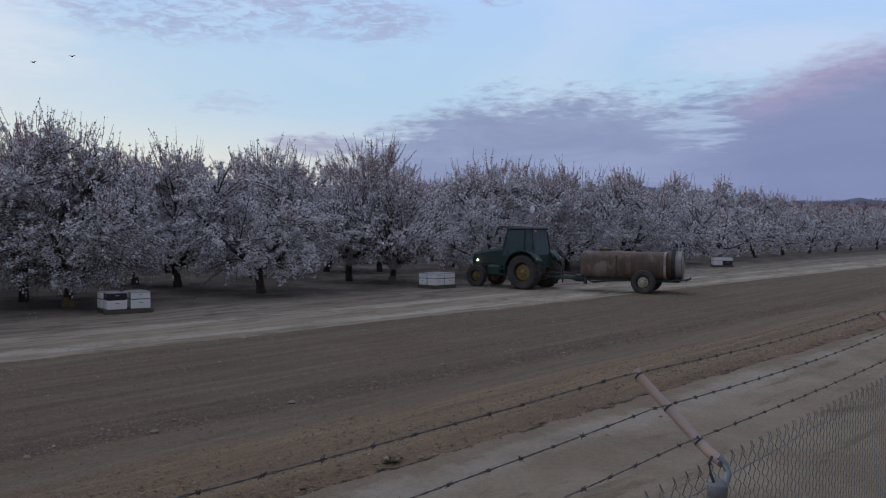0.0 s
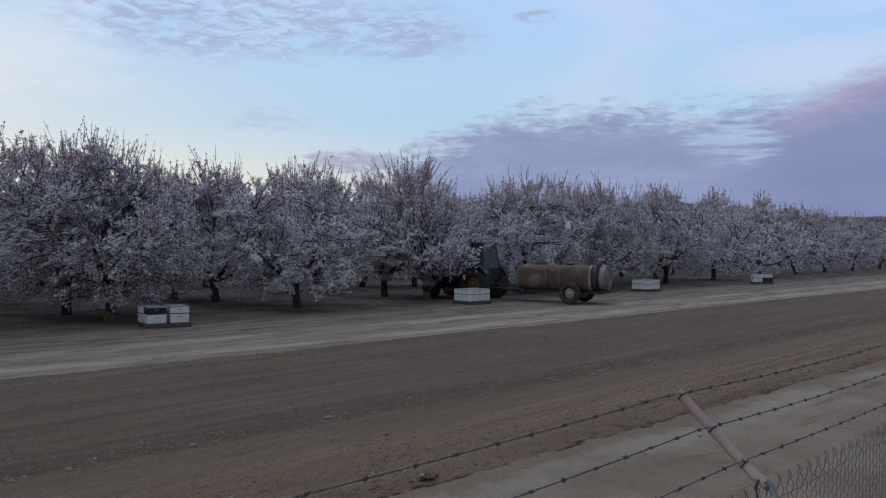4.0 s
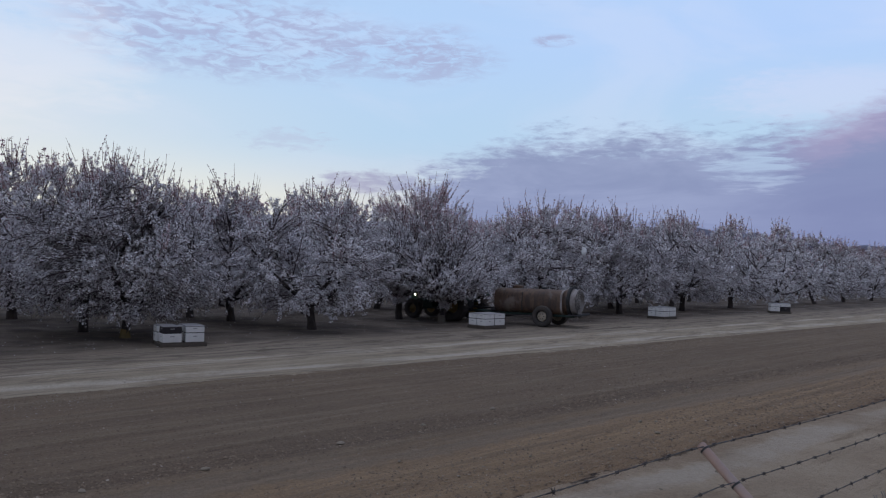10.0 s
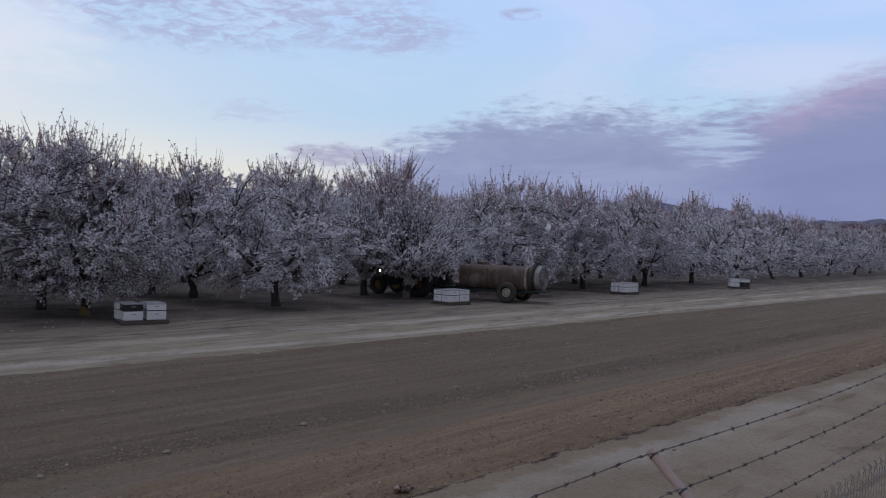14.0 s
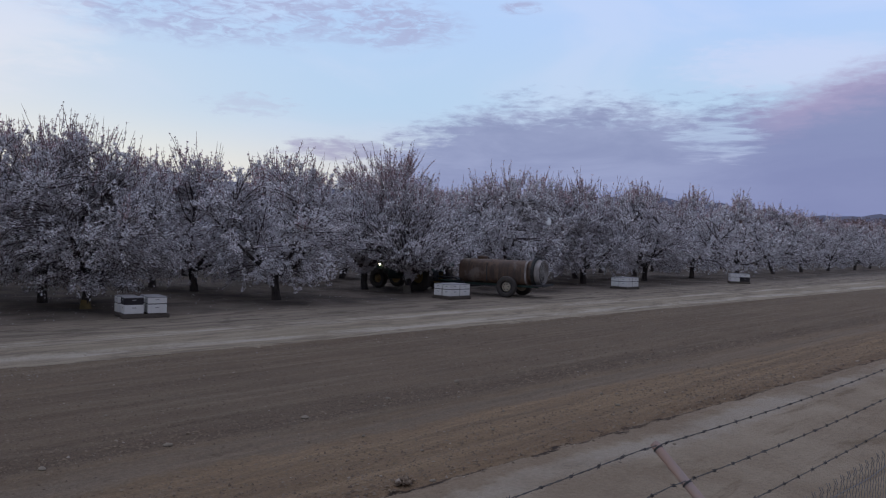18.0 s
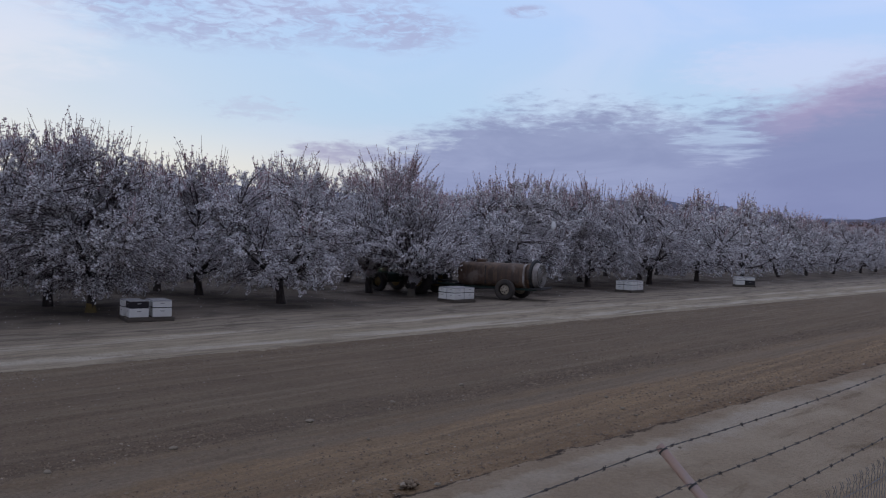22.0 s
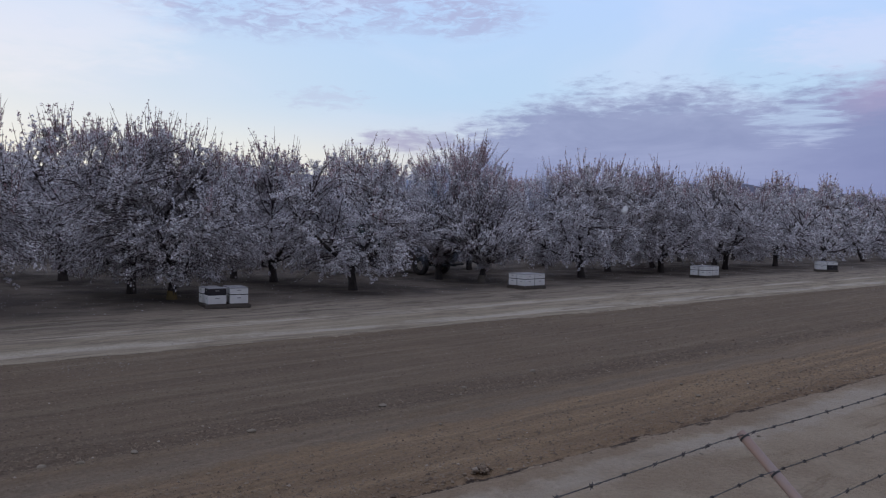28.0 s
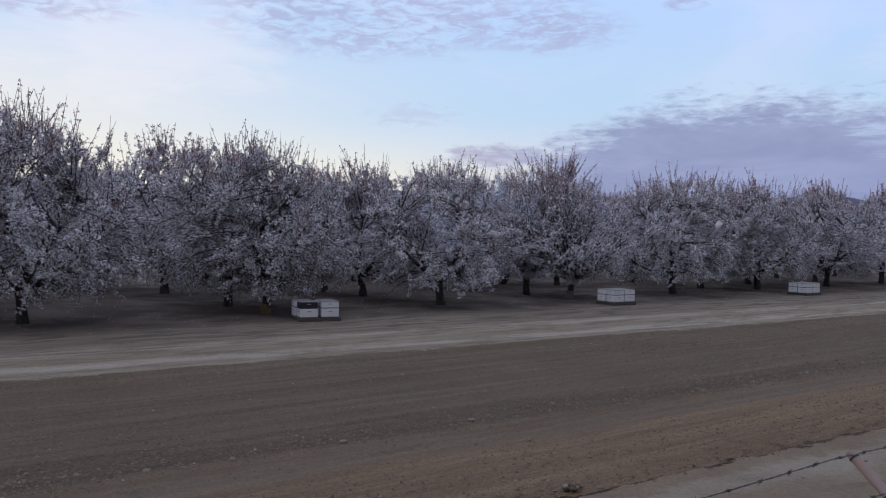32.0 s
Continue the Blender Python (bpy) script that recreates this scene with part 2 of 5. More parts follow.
def make_ground_material():
    mat, N = material("earth")
    co = N.coords()
    x, y, z = N.split(co)
    warp = N.noise(N.scale(co, 0.35, 0.9, 1.0), 1.0, 4.0, 0.6)
    v = N.math("ADD", N.math("ADD", y, N.math("MULTIPLY", x, 0.038)), N.math("ADD", N.math("MULTIPLY", N.math("SUBTRACT", warp, 0.5), 0.7), N.math("MULTIPLY", N.math("SUBTRACT", N.noise(co, 2.6, 6.0, 0.7), 0.5), 0.75)))
    streak = N.noise(N.scale(co, 0.12, 3.0, 1.0), 1.0, 5.0, 0.65)
    blot = N.noise(co, 0.55, 5.0, 0.6)
    grain = N.noise(co, 14.0, 5.0, 0.7)
    peb = N.voronoi(co, 22.0)
    sand = N.mix(N.ramp(blot, 0.3, 0.7), (0.36, 0.278, 0.198), (0.49, 0.40, 0.298))
    sand = N.mix(N.math("MULTIPLY", N.ramp(N.noise(N.scale(co, 0.5, 2.2, 1.0), 1.0, 5.0, 0.65, 0.6), 0.54, 0.68), 0.6), sand, (0.225, 0.165, 0.108))
    brown = N.mix(blot, (0.345, 0.238, 0.142), (0.485, 0.350, 0.218))
    brown = N.mix(N.ramp(streak, 0.35, 0.7), brown, (0.272, 0.192, 0.128))
    dark = N.mix(blot, (0.196, 0.145, 0.102), (0.280, 0.211, 0.149))
    dark = N.mix(N.math("MULTIPLY", N.ramp(streak, 0.45, 0.75), 0.6), dark, (0.362, 0.302, 0.221))
    road = N.mix(N.ramp(streak, 0.35, 0.65), (0.40, 0.335, 0.248), (0.53, 0.45, 0.342))
    road = N.mix(N.math("MULTIPLY", N.ramp(N.noise(N.scale(co, 0.55, 1.5, 1.0), 1.0, 7.0, 0.7, 0.9), 0.46, 0.60), 0.75), road, (0.285, 0.233, 0.180))
    # orchard floor: dark soil, toned further down for the shade under the crowns
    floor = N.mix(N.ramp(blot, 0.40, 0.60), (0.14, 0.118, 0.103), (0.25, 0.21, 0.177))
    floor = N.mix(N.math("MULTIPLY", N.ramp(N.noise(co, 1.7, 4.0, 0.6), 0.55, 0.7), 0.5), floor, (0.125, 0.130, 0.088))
    verge = N.mix(N.ramp(streak, 0.3, 0.7), (0.262, 0.219, 0.172), (0.44, 0.375, 0.298))
    litter = N.noise(N.scale(co, 0.55, 1.6, 1.0), 1.3, 5.0, 0.65, 0.4)
    verge = N.mix(N.math("MULTIPLY", N.ramp(litter, 0.50, 0.62), 0.75), verge, (0.165, 0.137, 0.11))
    # strips from the fence to the orchard
    pale = N.math("MULTIPLY", N.math("MULTIPLY", N.ramp(v, 4.85, 5.15), N.ramp(v, 5.60, 5.35)), N.ramp(blot, 0.25, 0.6))
    c = N.mix(N.math("MULTIPLY", pale, 0.8), sand, (0.52, 0.45, 0.37))
    c = N.mix(N.math("MULTIPLY", N.ramp(v, 5.45, 5.65), 0.55), c, (0.32, 0.235, 0.16))
    # wheel marks and damp patches on the path
    c = N.mix(N.math("MULTIPLY", N.ramp(N.noise(N.scale(co, 0.30, 1.5, 1.0), 1.0, 5.0, 0.6, 0.8), 0.55, 0.68), N.math("MULTIPLY", N.ramp(v, 5.0, 4.6), 0.5)), c, (0.245, 0.18, 0.115))
    c = N.mix(N.ramp(v, 5.82, 5.96), c, brown)
    c = N.mix(N.ramp(v, 7.2, 9.4), c, dark)
    c = N.mix(N.math("MULTIPLY", N.math("MULTIPLY", N.ramp(v, 7.8, 8.0), N.ramp(v, 8.6, 8.35)), 0.55), c, (0.30, 0.243, 0.188))
    c = N.mix(N.math("MULTIPLY", N.math("MULTIPLY", N.ramp(v, 8.75, 9.0), N.ramp(v, 9.9, 9.5)), 0.45), c, (0.155, 0.115, 0.084))
    c = N.mix(N.ramp(v, 14.95, 15.15), c, road)
    worn = N.math("ADD", N.math("MULTIPLY", N.ramp(v, 15.75, 16.0), N.ramp(v, 16.75, 16.35)), N.math("MULTIPLY", N.math("MULTIPLY", N.ramp(v, 17.7, 18.0), N.ramp(v, 18.7, 18.25)), N.ramp(streak, 0.38, 0.55)))
    c = N.mix(N.math("MULTIPLY", N.math("MULTIPLY", worn, 0.8), N.ramp(N.noise(N.scale(co, 0.35, 1.2, 1.0), 1.0, 5.0, 0.65, 0.6), 0.36, 0.56)), c, (0.68, 0.60, 0.50))
    c = N.mix(N.ramp(v, 18.2, 19.2), c, verge)
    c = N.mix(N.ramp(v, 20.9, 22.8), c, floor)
    lines = N.noise(N.scale(co, 0.07, 5.5, 1.0), 1.0, 4.0, 0.6, 0.2)
    furrowed = N.math("MULTIPLY", N.ramp(v, 5.7, 6.1), N.math("ADD", N.math("MULTIPLY", N.ramp(v, 15.3, 14.8), 0.75), 0.25))
    soil = N.math("ADD", N.math("MULTIPLY", N.ramp(v, 5.7, 6.1), 0.6), 0.4)
    c = N.mix(N.math("MULTIPLY", N.math("MULTIPLY", N.ramp(lines, 0.46, 0.62), 0.30), furrowed), c, N.mix(1.0, c, (0.55, 0.53, 0.52), "MULTIPLY"))
    c = N.mix(N.math("MULTIPLY", N.math("MULTIPLY", N.ramp(lines, 0.44, 0.30), 0.30), furrowed), c, N.mix(1.0, c, (1.35, 1.33, 1.30), "MULTIPLY"))
    # dark line along the path's lip: shade under it coloured in, with dark soil
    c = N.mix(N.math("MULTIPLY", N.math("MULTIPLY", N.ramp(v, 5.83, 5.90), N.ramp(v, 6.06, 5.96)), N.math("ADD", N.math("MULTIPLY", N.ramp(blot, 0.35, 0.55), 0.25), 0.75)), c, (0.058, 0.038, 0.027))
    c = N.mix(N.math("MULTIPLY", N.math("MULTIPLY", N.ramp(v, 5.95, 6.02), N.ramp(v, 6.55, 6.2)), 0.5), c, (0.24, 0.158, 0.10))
    crumb = N.noise(co, 26.0, 3.0, 0.6)
    c = N.mix(N.math("MULTIPLY", N.math("MULTIPLY", N.ramp(crumb, 0.50, 0.66), 0.28), soil), c, N.mix(1.0, c, (0.50, 0.48, 0.46), "MULTIPLY"))
    c = N.mix(N.math("MULTIPLY", N.math("MULTIPLY", N.ramp(crumb, 0.46, 0.32), 0.22), soil), c, N.mix(1.0, c, (1.5, 1.5, 1.5), "MULTIPLY"))
    c = N.mix(N.math("MULTIPLY", N.ramp(grain, 0.35, 0.7), 0.35), c, N.mix(1.0, c, (0.6, 0.6, 0.6), "MULTIPLY"))
    stone = N.math("MULTIPLY", N.ramp(peb, 0.16, 0.06), N.ramp(N.noise(co, 3.0, 3.0, 0.6), 0.45, 0.62))
    c = N.mix(N.math("MULTIPLY", stone, 0.45), c, (0.30, 0.27, 0.24))
    c = N.mix(1.0, c, (0.84, 0.812, 0.79), "MULTIPLY")
    h = N.math("ADD", N.math("MULTIPLY", grain, 0.5), N.math("ADD", N.noise(co, 45.0, 4.0, 0.7), N.math("MULTIPLY", N.math("SUBTRACT", 0.4, peb), 0.6)))
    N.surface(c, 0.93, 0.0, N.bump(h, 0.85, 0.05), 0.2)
    return mat


def make_bark():
    mat, N = material("bark")
    co = N.coords()
    n1 = N.noise(N.scale(co, 9, 9, 2.5), 1.0, 6.0, 0.65)
    c = N.mix(N.ramp(n1, 0.35, 0.65), (0.035, 0.030, 0.030), (0.085, 0.070, 0.064))
    N.surface(c, 0.9, 0.0, N.bump(n1, 0.8, 0.02), 0.2)
    return mat


def make_twig(name, a, b):
    mat, N = material(name)
    c = N.mix(N.noise(N.coords(), 3.0, 3.0), a, b)
    N.surface(c, 0.85, 0.0, None, 0.2)
    return mat


def make_petal(name="blossom", flecked=0.0):
    mat, N = material(name)
    rnd = N.add("ShaderNodeNewGeometry").outputs["Random Per Island"]
    tree = N.add("ShaderNodeObjectInfo").outputs["Random"]
    ramp = N.add("ShaderNodeValToRGB")
    N.put(ramp.inputs[0], rnd)
    cr = ramp.color_ramp
    cr.elements[0].position, cr.elements[0].color = 0.0, (0.27, 0.22, 0.23, 1)
    cr.elements[1].position, cr.elements[1].color = 1.0, (0.92, 0.905, 0.93, 1)
    for p, c in ((0.08, (0.40, 0.34, 0.35, 1)), (0.2, (0.71, 0.675, 0.705, 1)), (0.5, (0.88, 0.865, 0.89, 1))):
        e = cr.elements.new(p)
        e.color = c
    c = N.mix(N.math("MULTIPLY", tree, 0.07), ramp.outputs[0], (0.50, 0.40, 0.43))
    # dark flecks bring a crown's missing self-shade into the petal colour
    if flecked:
        c = N.mix(N.ramp(N.math("FRACT", N.math("MULTIPLY", rnd, 37.0)), flecked, flecked - 0.1), c, (0.17, 0.165, 0.155))
    d = N.add("ShaderNodeBsdfDiffuse")
    N.put(d.inputs[0], c)
    t = N.add("ShaderNodeBsdfTranslucent")
    N.put(t.inputs[0], c)
    m = N.add("ShaderNodeMixShader")
    m.inputs[0].default_value = 0.22
    N.nt.links.new(d.outputs[0], m.inputs[1])
    N.nt.links.new(t.outputs[0], m.inputs[2])
    out = N.add("ShaderNodeOutputMaterial")
    N.nt.links.new(m.outputs[0], out.inputs[0])
    return mat


def make_bud():
    mat, N = material("pink_buds")
    rnd = N.add("ShaderNodeNewGeometry").outputs["Random Per Island"]
    c = N.mix(N.ramp(rnd, 0.0, 0.7), (0.43, 0.265, 0.275), (0.70, 0.55, 0.575))
    c = N.mix(N.ramp(rnd, 0.75, 1.0), c, (0.88, 0.86, 0.90))
    N.surface(c, 0.9, 0.0, None, 0.2)
    return mat


BUD = make_bud()
FLECKED = make_petal("dark_flecked_blossom", 0.14)
EARTH, BARK, PETAL = make_ground_material(), make_bark(), make_petal()
TWIG = make_twig("twig_bark", (0.075, 0.064, 0.067), (0.15, 0.118, 0.118))
SHOOT = make_twig("young_shoot_bark", (0.16, 0.098, 0.095), (0.28, 0.18, 0.18))
GUARD = plain("yellow_guard", (0.25, 0.175, 0.06), 0.7, wear=0.5, scale=10)
PALE_GUARD = plain("pale_guard", (0.165, 0.14, 0.112), 0.75, wear=0.5, scale=10)
# the haze of distance is put into the hills' violet colour
HILL = plain("hazy_hill_scrub", (0.105, 0.105, 0.155), 1.0, scale=0.02, dirt=(0.075, 0.08, 0.115), bump=0.0)


# ---------------------------------------------------------------- geometry helpers
class Geo:
    """Collects vertices and faces of one mesh."""

    def __init__(self):
        self.v, self.f = [], []

    def add(self, vs, fs, m=None):
        n = len(self.v)
        if m is not None:
            vs = [m @ Vector(p) for p in vs]
        self.v.extend(tuple(p) for p in vs)
        self.f.extend(tuple(i + n for i in q) for q in fs)
        return self

    def box(self, c, s, b=0.0, m=None):
        """A box with chamfered edges."""
        hx, hy, hz = s[0] / 2, s[1] / 2, s[2] / 2
        b = min(b, hx * 0.9, hy * 0.9, hz * 0.9)
        if b <= 0:
            vs = [(c[0] + i * hx, c[1] + j * hy, c[2] + k * hz) for i in (-1, 1) for j in (-1, 1) for k in (-1, 1)]
            fs = [(0, 1, 3, 2), (4, 6, 7, 5), (0, 4, 5, 1), (2, 3, 7, 6), (0, 2, 6, 4), (1, 5, 7, 3)]
            return self.add(vs, fs, m)
        vs, at = [], {}
        for i in (-1, 1):
            for j in (-1, 1):
                for k in (-1, 1):
                    for a in range(3):
                        q = [hx - b, hy - b, hz - b]
                        q[a] += b
                        at[i, j, k, a] = len(vs)
                        vs.append((c[0] + i * q[0], c[1] + j * q[1], c[2] + k * q[2]))
        fs = []
        for a in range(3):
            o = [q for q in range(3) if q != a]
            for sgn in (-1, 1):
                ring = []
                for p, q in ((-1, -1), (1, -1), (1, 1), (-1, 1)):
                    key = [0, 0, 0]
                    key[a], key[o[0]], key[o[1]] = sgn, p, q
                    ring.append(at[(*key, a)])
                fs.append(tuple(ring if (sgn > 0) == (a != 1) else ring[::-1]))
        for a in range(3):
            o = [q for q in range(3) if q != a]
            for p in (-1, 1):
                for q in (-1, 1):
                    k0, k1 = [0, 0, 0], [0, 0, 0]
                    k0[a], k1[a] = -1, 1
                    for k in (k0, k1):
                        k[o[0]], k[o[1]] = p, q
                    fs.append((at[(*k0, o[0])], at[(*k1, o[0])], at[(*k1, o[1])], at[(*k0, o[1])]))
        for i in (-1, 1):
            for j in (-1, 1):
                for k in (-1, 1):
                    fs.append((at[i, j, k, 0], at[i, j, k, 1], at[i, j, k, 2]))
        return self.add(vs, fs, m)

    def tube(self, pts, r, n=8, caps=True, m=None):
        pts = [Vector(p) for p in pts]
        rs = r if isinstance(r, (list, tuple)) else [r] * len(pts)
        vs, fs = [], []
        up = Vector((0.31, 0.22, 0.92))
        for i, p in enumerate(pts):
            d = (pts[min(i + 1, len(pts) - 1)] - pts[max(i - 1, 0)]).normalized()
            if abs(d.dot(up)) > 0.98:
                up = Vector((0.9, 0.3, 0.1))
            a = d.cross(up).normalized()
            b = d.cross(a)
            for k in range(n):
                t = 2 * math.pi * k / n
                vs.append(p + (a * math.cos(t) + b * math.sin(t)) * rs[i])
        for i in range(len(pts) - 1):
            for k in range(n):
                q = (k + 1) % n
                fs.append((i * n + k, i * n + q, (i + 1) * n + q, (i + 1) * n + k))
        if caps:
            fs.append(tuple(range(n))[::-1])
            fs.append(tuple(range((len(pts) - 1) * n, len(pts) * n)))
        return self.add(vs, fs, m)

    def lathe(self, prof, n=24, m=None, close=False):
        """Profile of (radius, height) turned round z."""
        vs, fs = [], []
        for r, h in prof:
            for k in range(n):
                t = 2 * math.pi * k / n
                vs.append((r * math.cos(t), r * math.sin(t), h))
        L = len(prof)
        for i in range(L if close else L - 1):
            j = (i + 1) % L
            for k in range(n):
                q = (k + 1) % n
                fs.append((i * n + k, i * n + q, j * n + q, j * n + k))
        if not close:
            fs.append(tuple(range(n))[::-1])
            fs.append(tuple(range((L - 1) * n, L * n)))
        return self.add(vs, fs, m)

    def loft(self, rings, m=None, caps=True):
        n = len(rings[0])
        vs = [p for ring in rings for p in ring]
        fs = []
        for i in range(len(rings) - 1):
            for k in range(n):
                q = (k + 1) % n
                fs.append((i * n + k, i * n + q, (i + 1) * n + q, (i + 1) * n + k))
        if caps:
            fs.append(tuple(range(n))[::-1])
            fs.append(tuple(range((len(rings) - 1) * n, len(rings) * n)))
        return self.add(vs, fs, m)

    def mesh(self, name, smooth=False):
        me = bpy.data.meshes.new(name)
        me.from_pydata(self.v, [], self.f)
        bm = bmesh.new()
        bm.from_mesh(me)
        bmesh.ops.recalc_face_normals(bm, faces=bm.faces)
        bm.to_mesh(me)
        bm.free()
        if smooth:
            me.polygons.foreach_set("use_smooth", [True] * len(me.polygons))
            me.set_sharp_from_angle(angle=radians(38))
        return me


def link(name, me, mat, parent=None, label="", m=None):
    if mat is not None and not me.materials:
        me.materials.append(mat)
    ob = new(name, me)
    if parent is not None:
        ob.parent = parent
    if m is not None:
        ob.matrix_basis = m
    if label:
        ob["label"] = label
    return ob


def part(name, geo, mat, parent=None, label="", m=None, smooth=False):
    """One mesh object under a thing or a part."""
    return link(name, geo.mesh(name, smooth), mat, parent, label, m)


def raw_mesh(name, verts, faces, smooth=False):
    """A mesh from numpy arrays with faces of one size."""
    me = bpy.data.meshes.new(name)
    nv, (nf, k) = len(verts), faces.shape
    me.vertices.add(nv)
    me.vertices.foreach_set("co", np.asarray(verts, dtype=np.float32).ravel())
    me.loops.add(nf * k)
    me.loops.foreach_set("vertex_index", np.asarray(faces, dtype=np.int32).ravel())
    me.polygons.add(nf)
    me.polygons.foreach_set("loop_start", np.arange(0, nf * k, k, dtype=np.int32))
    if smooth:
        me.polygons.foreach_set("use_smooth", np.ones(nf, dtype=bool))
    me.update(calc_edges=True)
    return me


# ---------------------------------------------------------------- ground
def grow(a, b, step, far, factor):
    """Even steps between a and b, growing steps beyond, out to far."""
    mid = list(np.arange(a, b + step / 2, step))
    out, s, p = [], step, b
    while p < far:
        s *= factor
        p += s
        out.append(p)
    left, s, p = [], step, a
    while p > -far:
        s *= factor
        p -= s
        left.append(p)
    return np.array(left[::-1] + mid + out)


def waves(x, y, seed, scale, octaves=4):
    """A cheap rough surface: sums of sines in random directions."""
    rng = np.random.default_rng(seed)
    h = np.zeros_like(x)
    for o in range(octaves):
        for _ in range(7):
            a, ph = rng.uniform(0, 6.28), rng.uniform(0, 6.28)
            f = 2 ** o / scale * rng.uniform(0.7, 1.4)
            h += np.sin((x * np.cos(a) + y * np.sin(a)) * f * 6.28 + ph) / 2 ** o / 7
    return h


def smooth01(v, a, b):
    t = np.clip((v - a) / (b - a), 0, 1)
    return t * t * (3 - 2 * t)


def ground_height(x, y):
    v = y + 0.038 * x
    tilled = smooth01(v, 5.9, 6.3) * (1 - smooth01(v, 14.6, 15.1))
    h = 0.012 * waves(x, y, 1, 3.0)
    h += tilled * (0.018 * waves(x * 0.35, y * 1.4, 2, 0.9) + 0.012 * waves(x, y, 3, 0.35))
    wob = 0.12 * waves(x, y, 4, 5.0, 2)
    for at, deep, wide in ((6.75, 0.03, 0.16), (7.6, 0.03, 0.22), (8.27, 0.035, 0.07), (9.2, 0.03, 0.3), (11.2, 0.02, 0.25), (13.1, 0.02, 0.25), (16.2, 0.03, 0.3), (18.1, 0.03, 0.3)):
        h -= deep * np.exp(-(((v + wob - at) / wide) ** 2))
    h += 0.06 * (1 - smooth01(v + 0.7 * wob + 0.07 * waves(x, y, 9, 0.7, 3), 5.72, 6.0))          # the sandy path lies a little higher
    h -= 0.03 * np.exp(-(((v + 0.7 * wob + 0.07 * waves(x, y, 9, 0.7, 3) - 6.02) / 0.09) ** 2))      # washed-out edge beside it
    h += 0.04 * np.exp(-(((v + wob - 15.0) / 0.22) ** 2))           # windrow along the road
    fade = np.exp(-((np.maximum(np.abs(x - 25), 60) - 60) / 60) ** 2)
    return h * fade


def make_ground():
    xs = grow(0.5, 12.0, 0.115, 3000, 1.06)
    ys = grow(4.5, 16.0, 0.085, 3000, 1.055)
    X, Y = np.meshgrid(xs, ys)
    Z = ground_height(X, Y)
    nx, ny = len(xs), len(ys)
    V = np.stack([X.ravel(), Y.ravel(), Z.ravel()], 1)
    i = (np.arange(ny - 1)[:, None] * nx + np.arange(nx - 1)[None, :]).ravel()
    F = np.stack([i, i + 1, i + nx + 1, i + nx], 1)
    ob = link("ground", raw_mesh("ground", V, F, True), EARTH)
    return tagged(ob, "bare earth with tilled strip, pale dirt track and orchard floor", "ground", kind="structure")


def ground_z(x, y):
    return float(ground_height(np.array([float(x)]), np.array([float(y)]))[0])


make_ground()


def make_hills():
    rng = np.random.default_rng(5)
    azs = np.radians(np.linspace(-60, 150, 400))
    deg = np.degrees(azs)
    prof = np.interp(deg, [-60, 0, 18, 34, 45, 52, 58.5, 61.5, 64.5, 74, 90, 150], [3.0, 3.1, 3.1, 3.1, 2.75, 2.9, 2.55, 2.75, 2.3, 1.75, 1.4, 1.2])
    rough = sum(np.sin(deg * f + rng.uniform(0, 6)) * a for f, a in ((0.35, 0.16), (0.8, 0.12), (1.9, 0.07), (4.1, 0.035), (8.7, 0.02)))
    V, n = [], len(azs)
    rows = ((1500, 0.0), (1650, 0.35), (1850, 0.72), (2100, 1.0), (2500, 0.9))
    for d, k in rows:
        wig = sum(np.sin(deg * f * (1 + k) + k * 9) * a for f, a in ((1.3, 0.15), (3.7, 0.08))) * (0 if k == 1 else 1)
        el = np.maximum((prof + rough) * k * (1 + 0.2 * wig), -0.01)
        V.append(np.stack([np.sin(azs) * d, np.cos(azs) * d, np.tan(np.radians(el)) * d - (4 if k == 0 else 0)], 1))
    V = np.concatenate(V)
    i = (np.arange(len(rows) - 1)[:, None] * n + np.arange(n - 1)[None, :]).ravel()
    ob = link("hills", raw_mesh("hills", V, np.stack([i, i + 1, i + n + 1, i + n], 1), True), HILL)
    tagged(ob, "low distant hills, coloured dark violet for haze", "hills", kind="structure")


make_hills()


# ---------------------------------------------------------------- almond trees in blossom
def tubes_np(paths, radii, sides):
    """Many thin tubes at once: paths (n, k, 3), radii (n, k)."""
    n, k, _ = paths.shape
    d = np.gradient(paths, axis=1)
    d /= np.linalg.norm(d, axis=2, keepdims=True) + 1e-9
    ref = np.where(np.abs(d[..., 2:3]) > 0.9, np.array([1.0, 0, 0]), np.array([0, 0, 1.0]))
    a = np.cross(d, ref)
    a /= np.linalg.norm(a, axis=2, keepdims=True) + 1e-9
    b = np.cross(d, a)
    t = 2 * np.pi * np.arange(sides) / sides
    ring = a[:, :, None] * np.cos(t)[None, None, :, None] + b[:, :, None] * np.sin(t)[None, None, :, None]
    V = paths[:, :, None] + ring * radii[:, :, None, None]
    idx = np.arange(n * k * sides).reshape(n, k, sides)
    p, q = idx[:, :-1], idx[:, 1:]
    F = np.stack([p, np.roll(p, -1, 2), np.roll(q, -1, 2), q], -1).reshape(-1, 4)
    return V.reshape(-1, 3), F


def curve_np(a, b, k, sag, rng, bend=0.12):
    """Bent paths from points a to points b."""
    t = np.linspace(0, 1, k)[None, :, None]
    L = np.linalg.norm(b - a, axis=1)[:, None, None]
    side = rng.normal(0, 1, (len(a), 1, 3)) * L * bend
    up = np.zeros((len(a), 1, 3))
    up[:, 0, 2] = sag
    return a[:, None] * (1 - t) + b[:, None] * t + (side + up * L) * (4 * t * (1 - t))


